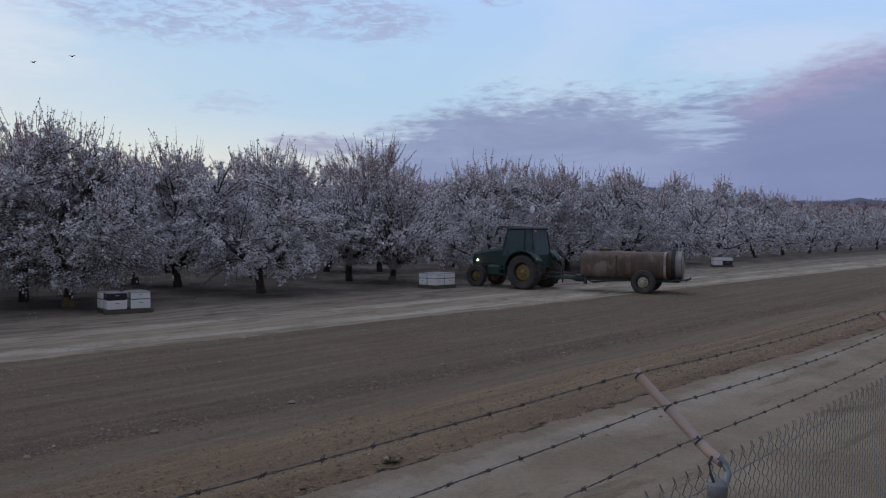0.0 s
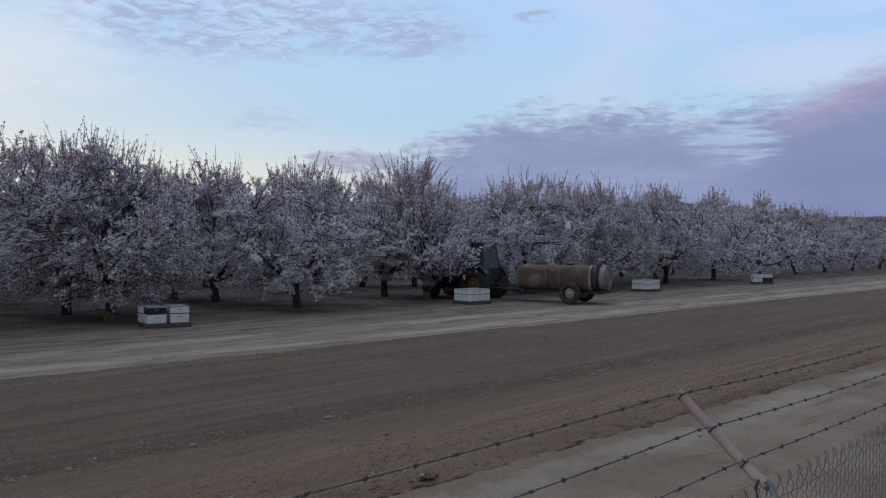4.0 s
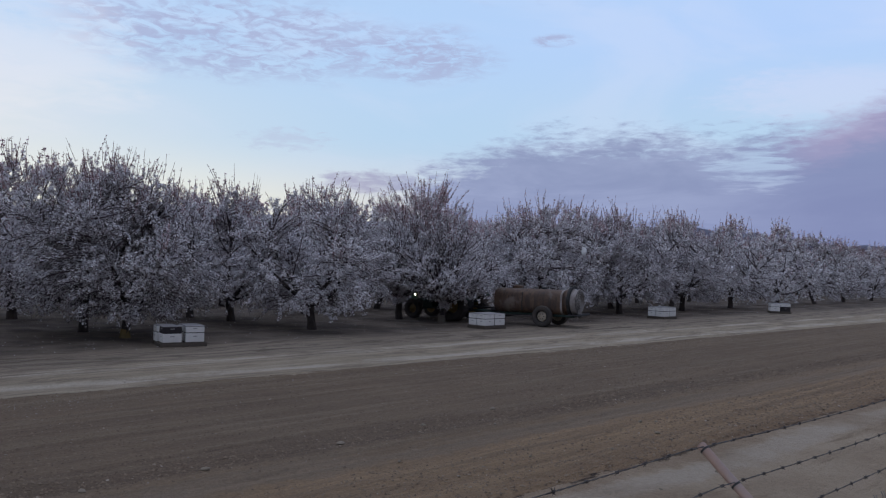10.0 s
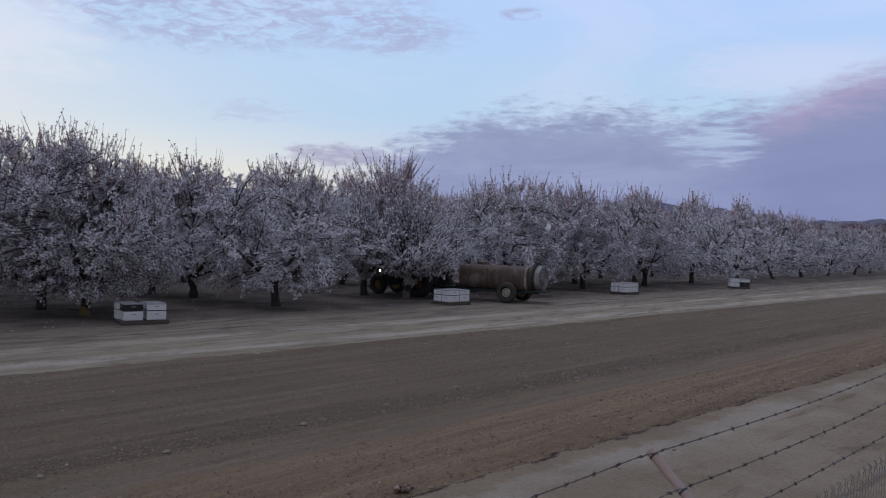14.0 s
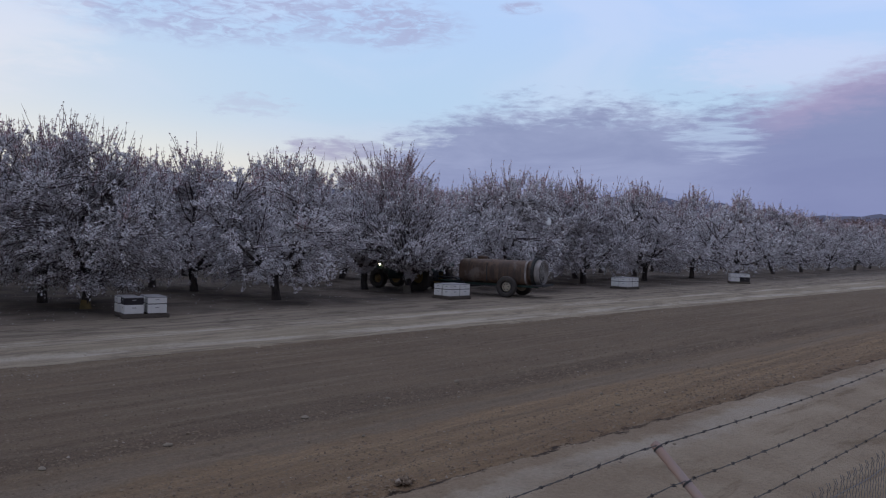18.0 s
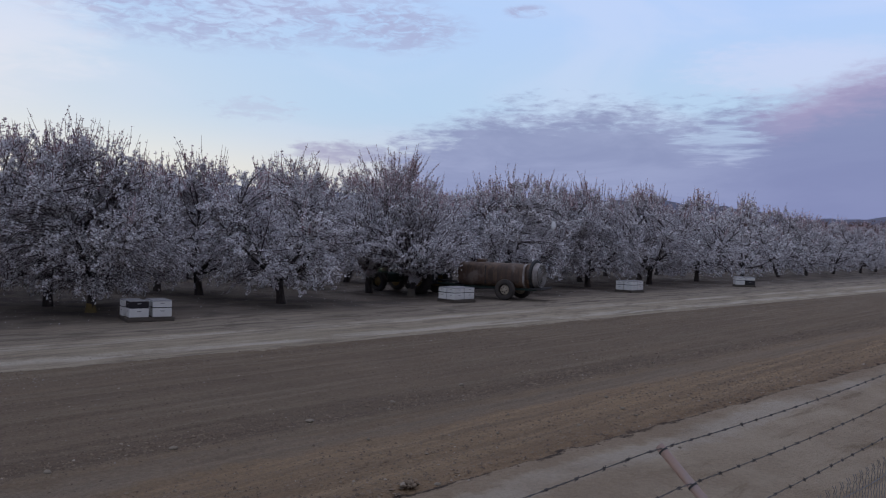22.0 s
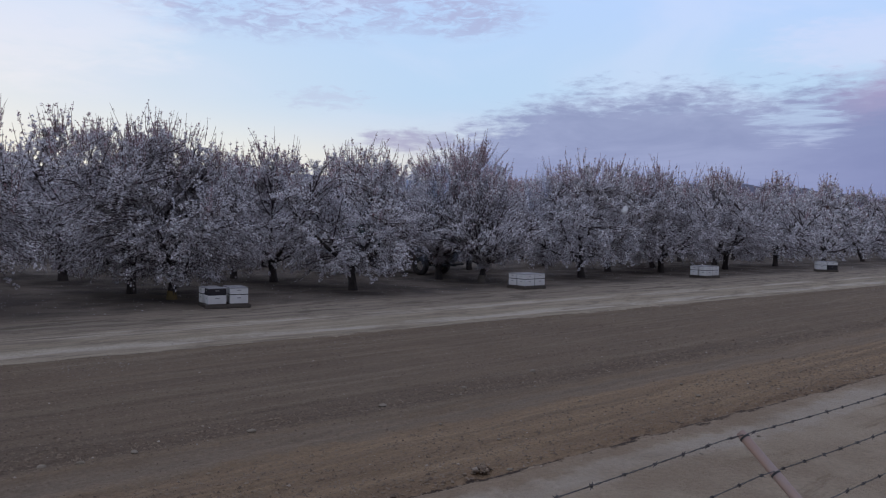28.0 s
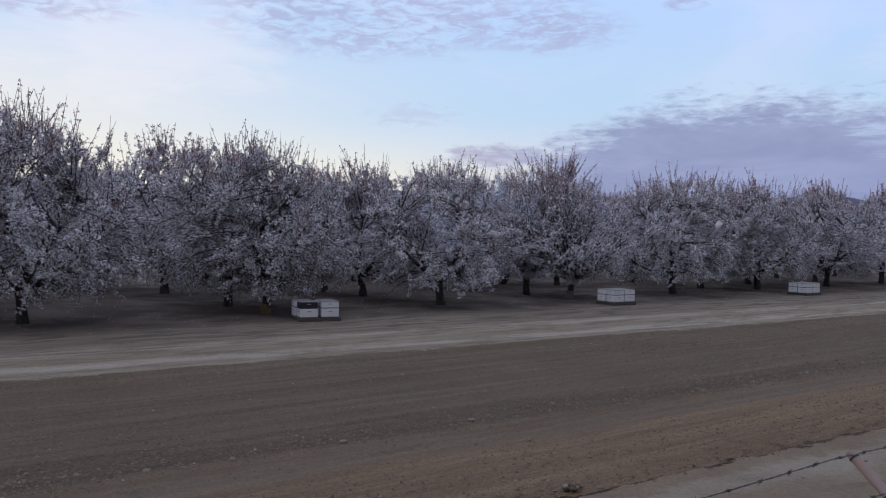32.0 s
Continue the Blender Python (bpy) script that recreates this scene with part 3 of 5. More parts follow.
def blossoms_np(points, size, rng, core=None):
    """Small bunches of petals, each a small tilted leaf; they open away from the core."""
    n = len(points)
    v = rng.normal(0, 1, (n, 3))
    if core is not None:
        out = points - np.asarray(core)
        out /= np.linalg.norm(out, axis=1, keepdims=True) + 1e-9
        v = v * 0.62 + out * 0.5 + np.array([0, 0, 0.70])
    v /= np.linalg.norm(v, axis=1, keepdims=True) + 1e-9
    u = np.cross(v, rng.normal(0, 1, (n, 3)))
    u /= np.linalg.norm(u, axis=1, keepdims=True) + 1e-9
    w = np.cross(v, u)
    s = (size * rng.uniform(0.6, 1.35, n))[:, None]
    u, w, v = u * s, w * s, v * s
    P = points
    V = np.stack([P - u * 0.55 - w * 0.32, P + u * 0.55 - w * 0.32 + v * 0.2, P + w * 0.62 + v * 0.1], 1).reshape(-1, 3)
    return V, np.arange(n * 3).reshape(n, 3)


def crown_radius(h, R):
    """Radius of the crown at height fraction h (0 bottom, 1 top)."""
    return R * np.interp(h, [0, 0.08, 0.22, 0.42, 0.62, 0.80, 0.93, 1.0], [0.50, 0.78, 0.97, 1.0, 0.90, 0.68, 0.42, 0.10])


def unit(v):
    return v / (np.linalg.norm(v, axis=-1, keepdims=True) + 1e-9)


class TreeKind:
    """Meshes of one tree shape, shared by all its copies: a vase of limbs, branches and twigs that grow outwards and up."""

    def __init__(self, seed, height=4.6, R=2.75, limbs=6, seconds=80, twigs=900, petals=50, size=0.05, shoots=60, low=0.75, lean=0.1, shoot_len=0.9, spread=0.02, knots=4, bare_top=0.0, thick=1.0, sway=(0.0, 0.0), flare=0.2, droop=1.0, limb_r=0.085, full=0.44):
        rng = np.random.default_rng(seed)
        fork = rng.uniform(0.72, 0.92)
        off = np.array([rng.normal(0, lean), rng.normal(0, lean), fork])
        ph = rng.uniform(0, 6.28, 4)

        def envelope(P):
            """Below 1 inside the crown; the outline swells and sinks in lobes."""
            h = (P[..., 2] - low) / (height - low)
            a = np.arctan2(P[..., 1], P[..., 0])
            lob = 1 + 0.09 * np.sin(3 * a + ph[0] + 2.5 * h) + 0.07 * np.sin(5 * a + ph[1] - 4 * h) + 0.06 * np.sin(8 * a + ph[2] + 9 * h)
            r = np.linalg.norm(P[..., :2], axis=-1) / (crown_radius(np.clip(h, 0, 1), R) * lob)
            return np.maximum(r, np.where(h > 1, 1 + (h - 1) * 4, np.where(h < 0, 1 - h * 4, 0)))

        def reach(P, D, far=3.2, n=26):
            """How far it is from P along D to the outline."""
            s = np.linspace(0.05, far, n)
            e = envelope(P[:, None] + D[:, None] * s[None, :, None]) > 1
            first = np.where(e.any(1), e.argmax(1), n - 1)
            return s[first]

        g = Geo()
        tr = [(0, 0, -0.08), (0.0, 0, 0.06), (off[0] * 0.3, off[1] * 0.3, fork * 0.4), (off[0] * 0.8, off[1] * 0.8, fork * 0.8), tuple(off)]
        g.tube(tr, [0.21, 0.165, 0.135, 0.13, 0.15], 9)
        # scaffold limbs, steep ones and a few wide ones
        a = rng.uniform(0, 6.28) + 6.28 * np.arange(limbs) / limbs + rng.normal(0, 0.2, limbs)
        inc = np.radians(np.where(np.arange(limbs) % 3 == 2, rng.uniform(54, 68, limbs), rng.uniform(22, 46, limbs)))
        d = np.stack([np.sin(inc) * np.cos(a), np.sin(inc) * np.sin(a), np.cos(inc)], 1)
        st = np.repeat(off[None], limbs, 0)
        limb = curve_np(st, st + d * (reach(st, d, 4.5, 40) * rng.uniform(0.74, 0.9, limbs))[:, None], 9, -0.07, rng, 0.05)
        for p in limb:
            g.tube([tuple(q) for q in p], list(np.linspace(limb_r, 0.02, 9)), 6)
        self.trunk = g.mesh("trunk", True)

        def on(paths, n, t0, t1, power=1.0):
            """Points on the paths, and the way that the wood runs there."""
            i = rng.integers(0, len(paths), n)
            t = (t0 + (t1 - t0) * rng.uniform(0, 1, n) ** power) * (paths.shape[1] - 1.001)
            k = t.astype(int)
            f = (t - k)[:, None]
            return paths[i, k] * (1 - f) + paths[i, k + 1] * f, unit(paths[i, k + 1] - paths[i, k])

        def rim(P):
            return unit(P * np.array([1, 1, 0.0]))

        core = np.array([0, 0, low + 0.25 * (height - low)])
        # branches: their ends are spread over the crown, their feet lie further in on the limbs
        h = np.clip(rng.beta(0.9, 1.1, seconds), 0.01, 0.97)
        a = rng.uniform(0, 6.28, seconds)
        r = crown_radius(h, R) * np.where(rng.uniform(0, 1, seconds) < 0.78, rng.uniform(0.66, 0.97, seconds), rng.uniform(0.15, 0.66, seconds))
        s1 = np.stack([r * np.cos(a), r * np.sin(a), low + (height - low) * h], 1)
        s1 = core + (s1 - core) * np.minimum(1, 0.97 / envelope(s1))[:, None]
        pool = limb[:, 1:].reshape(-1, 3)
        gap = s1[:, None] - pool[None]
        cost = np.linalg.norm(gap, axis=2) + 1.2 * np.maximum(0, -gap[..., 2] - 0.35) + 0.8 * np.maximum(0, np.linalg.norm(pool[:, :2], axis=1)[None] - np.linalg.norm(s1[:, :2], axis=1)[:, None])
        s0 = pool[np.argmin(cost + rng.uniform(0, 0.35, cost.shape), axis=1)]
        spath = curve_np(s0, s1, 6, 0.09, rng, 0.07)
        # twigs, thickest towards the outside of the crown
        n1 = int(twigs * 0.82)
        p1, d1 = on(spath, n1, 0.10, 1.0, 0.8)
        p2, d2 = on(limb, twigs - n1, 0.42, 1.0, 0.8)
        t0, td = np.concatenate([p1, p2]), np.concatenate([d1, d2])
        d = unit(0.55 * td + 0.45 * unit(t0 - core) + np.array([0, 0, 0.22]) + rng.normal(0, 0.48, (twigs, 3)))
        L = np.minimum(rng.uniform(0.28, 0.85, twigs), reach(t0, d) + rng.uniform(-0.12, 0.16, twigs))
        L = np.maximum(L, 0.15)
        t1 = t0 + d * L[:, None]
        t1[:, 2] -= 0.22 * L * L * (d[:, 2] < 0.25)
        # sprays that hang from the lower rim
        rimward = spath[(s1[:, 2] < low + 0.36 * (height - low)) & (np.linalg.norm(s1[:, :2], axis=1) > 0.5 * R)]
        nd = int(twigs / 7 * droop)
        p3, d3 = on(rimward, nd, 0.55, 1.0)
        d3 = unit(0.5 * d3 + 0.45 * rim(p3) - np.array([0, 0, 0.55]) + rng.normal(0, 0.42, (nd, 3)))
        e3 = p3 + d3 * rng.uniform(0.25, 0.85, (nd, 1))
        e3[:, 2] = np.maximum(e3[:, 2], low - 0.38 + 0.25 * rng.uniform(0, 1, nd) ** 2)
        t0, t1 = np.concatenate([t0, p3]), np.concatenate([t1, e3])
        tpath = curve_np(t0, t1, knots, 0.03, rng, 0.06)
        # upright shoots in tufts on top, shorter ones between
        hf = (spath[:, -1, 2] - low) / (height - low)
        tops = np.concatenate([spath[hf > 0.66][:, -1], spath[hf > 0.78][:, -2], limb[:, -1]])
        tuft = tops[rng.integers(0, len(tops), max(shoots // 7, 2))]
        sh0 = np.where(rng.uniform(0, 1, (shoots, 1)) < 0.62, tuft[rng.integers(0, len(tuft), shoots)], tops[rng.integers(0, len(tops), shoots)]) + rng.normal(0, 0.13, (shoots, 3))
        up = unit(np.array([0, 0, 1.0]) + flare * rim(sh0) + rng.normal(0, 0.17, (shoots, 3)))
        sh1 = sh0 + up * ((0.30 + 0.75 * rng.uniform(0, 1, shoots) ** 1.6) * shoot_len)[:, None]
        hpath = curve_np(sh0, sh1, knots, 0.0, rng, 0.04)
        V1, F1 = tubes_np(spath, np.repeat(np.linspace(0.026, 0.010, 6)[None] * thick, seconds, 0), 4)
        thin = np.concatenate([tpath, hpath])
        V2, F2 = tubes_np(thin, np.repeat(np.linspace(0.011, 0.005, knots)[None] * thick, len(thin), 0), 3)
        self.twigs = raw_mesh("branches", np.concatenate([V1, V2]), np.concatenate([F1, F2 + len(V1)]))
        young = len(hpath) * (knots - 1) * 3
        self.twigs.materials.append(TWIG)
        self.twigs.materials.append(SHOOT)
        self.twigs.polygons.foreach_set("material_index", np.repeat([0, 1], [len(F1) + len(F2) - young, young]).astype(np.int32))

        def flowers(paths, n, lo, hi, wide, bunch=5):
            """Bunches on short spurs along the wood; some pieces carry many, some few."""
            m = max(n // bunch, 1)
            w = np.exp(rng.normal(0, 0.5, len(paths)))
            i = rng.choice(len(paths), m, p=w / w.sum())
            t = (lo + (hi - lo) * rng.uniform(0, 1, m)) * (paths.shape[1] - 1.001)
            k = t.astype(int)
            f = (t - k)[:, None]
            spur = paths[i, k] * (1 - f) + paths[i, k + 1] * f + rng.normal(0, wide * 1.3, (m, 3))
            return np.repeat(spur, bunch, 0) + rng.normal(0, wide, (m * bunch, 3))

        pts = np.concatenate([flowers(tpath, len(tpath) * petals, 0.06, 1.0, spread), flowers(spath, seconds * petals * 2, 0.3, 1.0, spread * 1.4), flowers(limb, limbs * petals * 5, 0.3, 1.0, spread * 3.0)])
        # few flowers in the shaded hollow under the crown
        h = (pts[:, 2] - low) / (height - low)
        e = envelope(pts)
        keep = np.clip(full + 1.1 * np.clip(h, 0, 1) + 0.8 * (e - 0.75), 0.15, 1.0)
        pts = pts[rng.uniform(0, 1, len(pts)) < keep]
        V, F = blossoms_np(pts, size, rng, core)
        V[:, 2] = np.maximum(V[:, 2], 0.3)
        # pink buds and half-open flowers on the shoots, fewer towards the tips
        V3, F3 = blossoms_np(flowers(hpath, int(shoots * petals * 0.62 * (1 - 0.4 * bare_top)), 0.0, 0.96, spread * 0.8), size * 0.8, rng, core)
        V4, F4 = blossoms_np(flowers(hpath, int(shoots * petals * 0.30 * (1 - bare_top)), 0.0, 0.6, spread), size * 0.9, rng, core)
        F = np.concatenate([F, F4 + len(V)])
        V = np.concatenate([V, V4])
        self.crown = raw_mesh("crown", np.concatenate([V, V3]), np.concatenate([F, F3 + len(V)]))
        self.crown.materials.append(PETAL)
        self.crown.materials.append(BUD)
        self.crown.polygons.foreach_set("material_index", np.repeat([0, 1], [len(F), len(F3)]).astype(np.int32))
        self.trunk.materials.append(BARK)
        # some trees lean over as they rise
        for me in (self.trunk, self.twigs, self.crown):
            co = np.zeros(len(me.vertices) * 3, dtype=np.float32)
            me.vertices.foreach_get("co", co)
            co = co.reshape(-1, 3)
            rise = np.clip((co[:, 2] - 0.3) / 3.0, 0, 1.3)
            co[:, 0] += sway[0] * rise
            co[:, 1] += sway[1] * rise
            me.vertices.foreach_set("co", co.ravel())
            me.update()

    def plant(self, x, y, turn=0.0, size=1.0, tall=1.0, label="almond tree in full white blossom", group="almond trees", flecked=False):
        ob = new("almond_tree")
        ob.matrix_basis = Matrix.LocRotScale((x, y, ground_z(x, y) - 0.02), Euler((0, 0, turn)), (size, size, size * tall))
        for name, me in (("trunk", self.trunk), ("branchwork", self.twigs), ("crown", self.crown)):
            q = new(name, me)
            q.parent = ob
            if flecked and name == "crown":
                q.material_slots[0].link = "OBJECT"
                q.material_slots[0].material = FLECKED
            if name != "trunk":
                q["kind"] = "stuff"
        return tagged(ob, label, "tree", group)


NEAR = [TreeKind(11 + i, height=4.7 + 0.1 * i, R=2.95 + 0.05 * (i % 3), shoots=170, seconds=180, twigs=1200, petals=46, size=0.052, low=0.66, shoot_len=1.0, lean=0.09, knots=3, full=0.66) for i in range(4)]
BIG = [TreeKind(31 + i, height=5.45, R=3.3, limbs=7, shoots=190, seconds=300, twigs=1900, petals=50, size=0.048, low=0.72, shoot_len=1.1, lean=0.09, knots=3, full=0.56) for i in range(2)]
TALL = TreeKind(42, height=5.5, R=2.75, shoots=330, seconds=200, twigs=1300, petals=58, size=0.048, low=1.55, shoot_len=1.1, knots=3, sway=(0.5, -0.5), flare=0.42, droop=0.2, full=0.7)
EDGE = TreeKind(53, height=4.45, R=2.75, shoots=150, seconds=190, twigs=1250, petals=46, size=0.052, low=1.1, shoot_len=0.85, knots=3, droop=0.6, full=0.7)
MID = [TreeKind(61 + i, height=5.0 + 0.12 * i, R=3.2, limbs=6, seconds=115, twigs=520, petals=30, size=0.078, knots=3, shoots=130, low=0.36, shoot_len=0.95, spread=0.032, bare_top=0.1, thick=1.1, limb_r=0.055, full=0.52) for i in range(3)]
FAR = [TreeKind(81 + i, height=5.1 + 0.15 * i, R=3.2, limbs=4, seconds=18, twigs=80, petals=22, size=0.20, knots=2, shoots=70, low=0.36, shoot_len=0.75, spread=0.09, bare_top=0.1, thick=1.8, limb_r=0.06) for i in range(3)]


def plant_orchard():
    rng = np.random.default_rng(3)
    # the edge row, from the plan
    n, b, m = NEAR, BIG, MID
    edge = [(-3.2, 24.0, n[0], 1.15), (3.5, 24.0, b[0], 1.0), (10.42, 24.1, b[1], 0.92), (17.0, 23.8, n[3], 1.06), (23.74, 24.1, EDGE, 1.0), (30.05, 23.9, n[0], 1.10),
            (36.9, 24.1, n[1], 1.08), (43.1, 23.9, n[2], 1.06), (49.6, 24.1, m[0], 1.06), (56.3, 24.0, m[1], 1.05), (63.0, 24.0, m[2], 0.97)]
    turns = {3.5: 2.2, 23.74: radians(216)}
    for x, y, kind, s in edge:
        label = "wide almond tree in white blossom at the track"
        if x < 12:
            label = "wide almond tree, white blossom with dark flecks"
        ob = kind.plant(x, y, turns.get(x, rng.uniform(0, 6.28)), s, 0.92 if x == 17.0 else 1.0, label, flecked=x < 12 or x > 60)
        if x in (10.42, 23.74):
            pale = x == 23.74
            g = Geo().lathe([(0.195, 0.0), (0.172, 0.06), (0.155, 0.2), (0.146, 0.30), (0.13, 0.30), (0.13, 0.0)], 12)
            part("trunk_band", g, PALE_GUARD if pale else GUARD, ob, "pale band at the foot" if pale else "faded yellow band at the foot", pose(0, 0, 0.02), True)
    TALL.plant(23.2, 26.15, 0.0, 1.0, 1.0, "tall almond tree with upright pinkish shoots and blossom")
    # trees set between and just behind the edge row
    for x, y, kind, s in ((10.1, 26.5, b[0], 0.99), (16.4, 28.3, n[1], 1.06), (34.9, 26.0, n[3], 1.08), (9.9, 32.8, m[0], 1.18), (27.2, 32.4, m[2], 1.04), (40.5, 27.0, n[0], 1.06), (47.2, 26.9, m[1], 1.08), (3.4, 30.5, m[2], 1.22)):
        kind.plant(x, y, rng.uniform(0, 6.28), s, flecked=x < 12 and y < 28)
    for j in range(1, 5):
        for k in range(-3, 24 if j < 3 else 14):
            x, y = 3.5 + 6.62 * k + rng.normal(0, 0.25) - 1.0 * j, 24 + 6.62 * j + rng.normal(0, 0.25)
            if j == 1 and k in (0, 1):
                continue
            if x < y * math.tan(radians(-3)) - 5 or x > y * 5.5 + 10:
                continue
            if y < 60 and abs(x - 26.45 + 0.158 * (y - 20.5)) < 2.2:
                continue
            near = math.hypot(x, y)
            kind = MID[rng.integers(0, 3)] if near < 60 and j < 3 else FAR[rng.integers(0, 3)]
            # far crowns get the flecked petals in place of their own shade
            kind.plant(x, y, rng.uniform(0, 6.28), rng.uniform(0.94, 1.05) * (0.9 if x > 60 else 1.0), flecked=x > 58 or kind in FAR)
    for k in range(10, 32):
        kind = MID if k < 17 else FAR
        kind[rng.integers(0, 3)].plant(3.5 + 6.62 * k, 24 + rng.normal(0, 0.3), rng.uniform(0, 6.28), rng.uniform(0.86, 0.95), flecked=True)


plant_orchard()


# ---------------------------------------------------------------- materials of the things
WHITE = plain("hive_paint", (0.80, 0.79, 0.78), 0.6, wear=0.22, scale=9, dirt=(0.50, 0.45, 0.40))
HIVE_DARK = plain("dark_hive_paint", (0.022, 0.018, 0.024), 0.7, wear=0.3, scale=9)
HIVE_GREY = plain("weathered_paint_and_slot_shade", (0.34, 0.33, 0.34), 0.75, wear=0.4, scale=9)
OLD_WOOD = plain("weathered_wood", (0.115, 0.095, 0.08), 0.9, wear=0.5, scale=12)
GALV = plain("galvanised_steel", (0.30, 0.31, 0.33), 0.5, 0.7, wear=0.35, scale=16, dirt=(0.12, 0.10, 0.09))
RUST_PIPE = plain("primed_pipe", (0.37, 0.245, 0.20), 0.6, 0.1, wear=0.75, scale=28, dirt=(0.27, 0.255, 0.26))
WIRE = plain("old_wire", (0.115, 0.104, 0.103), 0.6, 0.5, wear=0.5, scale=20)
MESHWIRE = plain("mesh_wire", (0.21, 0.205, 0.215), 0.55, 0.6, wear=0.4, scale=20)
GREEN = plain("tractor_green", (0.016, 0.042, 0.034), 0.6, wear=0.3, scale=5, dirt=(0.06, 0.056, 0.046))
DARK = plain("dark_metal", (0.048, 0.048, 0.052), 0.65, 0.3, wear=0.4, scale=8)
PALE_WIRE = plain("white_wire_guard", (0.40, 0.38, 0.37), 0.6, wear=0.3, scale=8)
BLACK = plain("black_paint", (0.012, 0.012, 0.013), 0.6, wear=0.25, scale=8)
YELLOW = plain("wheel_yellow", (0.25, 0.16, 0.05), 0.55, wear=0.4, scale=7, dirt=(0.16, 0.11, 0.05))
RUBBER = plain("tyre_rubber", (0.052, 0.046, 0.043), 0.9, wear=0.9, scale=7, dirt=(0.10, 0.08, 0.066))
CREAM = plain("cream_rim", (0.54, 0.46, 0.36), 0.6, wear=0.5, scale=9, dirt=(0.17, 0.12, 0.08))
SHROUD = plain("dusty_white_steel", (0.36, 0.33, 0.32), 0.6, wear=0.85, scale=11, dirt=(0.13, 0.09, 0.07))
BAG = plain("white_plastic", (0.92, 0.93, 0.94), 0.4, wear=0.05, scale=9)
CROW = plain("dark_feathers", (0.015, 0.015, 0.018), 0.7)


def make_tank_material():
    mat, N = material("rusty_tank")
    co = N.coords()
    big = N.noise(N.scale(co, 1.6, 0.7, 1.6), 1.0, 5.0, 0.62, 0.5)
    drip = N.noise(N.scale(co, 7.0, 5.0, 0.7), 1.0, 5.0, 0.6)
    small = N.noise(co, 30.0, 5.0, 0.7)
    c = N.mix(N.ramp(big, 0.35, 0.68), (0.185, 0.116, 0.076), (0.092, 0.058, 0.043))
    c = N.mix(N.math("MULTIPLY", N.ramp(drip, 0.46, 0.62), 0.8), c, (0.058, 0.043, 0.038))
    c = N.mix(N.math("MULTIPLY", N.ramp(N.noise(co, 1.1, 4.0, 0.6), 0.52, 0.66), 0.7), c, (0.29, 0.24, 0.215))
    c = N.mix(N.math("MULTIPLY", small, 0.3), c, (0.11, 0.07, 0.05))
    N.surface(c, 0.72, 0.0, N.bump(N.math("ADD", small, big), 0.25, 0.02))
    return mat


def make_glass():
    mat, N = material("cab_glass")
    p = N.surface((0.22, 0.30, 0.32), 0.10, 0.0, None, 0.5)
    p.inputs["Transmission Weight"].default_value = 0.75
    p.inputs["IOR"].default_value = 1.45
    return mat


def make_glow(name, colour, strength):
    mat, N = material(name)
    p = N.surface(colour, 0.3)
    p.inputs["Emission Color"].default_value = (*colour, 1.0)
    p.inputs["Emission Strength"].default_value = strength
    return mat


def make_clod():
    mat, N = material("clods")
    rnd = N.add("ShaderNodeNewGeometry").outputs["Random Per Island"]
    c = N.mix(N.ramp(rnd, 0.0, 0.85), (0.125, 0.089, 0.064), (0.245, 0.184, 0.133))
    c = N.mix(N.ramp(rnd, 0.97, 1.0), c, (0.38, 0.32, 0.265))
    n = N.noise(N.coords(), 40.0, 4.0, 0.7)
    N.surface(c, 0.95, 0.0, N.bump(n, 0.5, 0.01), 0.2)
    return mat


TANK, GLASS, LAMP, CLOD = make_tank_material(), make_glass(), make_glow("lit_headlight", (1.0, 0.86, 0.62), 18.0), make_clod()
PALE_STONE = plain("pale_gravel", (0.29, 0.24, 0.20), 0.9, wear=0.3, scale=12)
STONE = plain("field_stone", (0.25, 0.205, 0.155), 0.9, wear=0.4, scale=12)
LENS = plain("unlit_lens", (0.30, 0.28, 0.25), 0.2, wear=0.2)


# ---------------------------------------------------------------- bee hives on pallets
def make_pallet(x, y, turn, wide=1.0):
    ob = new("pallet")
    ob.matrix_basis = pose(x, y, ground_z(x, y) - 0.01, 0, 0, turn)
    for i in range(7):
        part("deck_board", Geo().box((0, -0.42 + 0.14 * i, 0.105), (1.16 * wide, 0.11, 0.022), 0.004), OLD_WOOD, ob)
    for i in (-0.47, 0.47):
        part("end_board", Geo().box((0, i, 0.055), (1.15 * wide, 0.022, 0.07), 0.004), OLD_WOOD, ob)
    for i in (-0.53 * wide, 0.0, 0.53 * wide):
        part("runner", Geo().box((i, 0, 0.047), (0.06, 0.98, 0.094), 0.006), OLD_WOOD, ob)
    return tagged(ob, "weathered dark wooden pallet on the bare earth", "pallet", "hive pallets")


def hive_box(parent, z, h, mat, label=""):
    """A box with hand-holds on its long and short sides: thin grey strips stand in for their shaded recesses."""
    w, d = 0.505, 0.415
    g = Geo().box((0, 0, z + h / 2), (w, d, h - 0.004), 0.006)
    body = part("hive_box", g, mat, parent, label)
    for sx, sy in ((0, -1), (0, 1), (-1, 0), (1, 0)):
        s = (0.11, 0.006, 0.022) if sx == 0 else (0.006, 0.10, 0.022)
        part("handhold", Geo().box((sx * (w / 2 + 0.001), sy * (d / 2 + 0.001), z + h * 0.66), s, 0.002), HIVE_GREY, body)
    return body


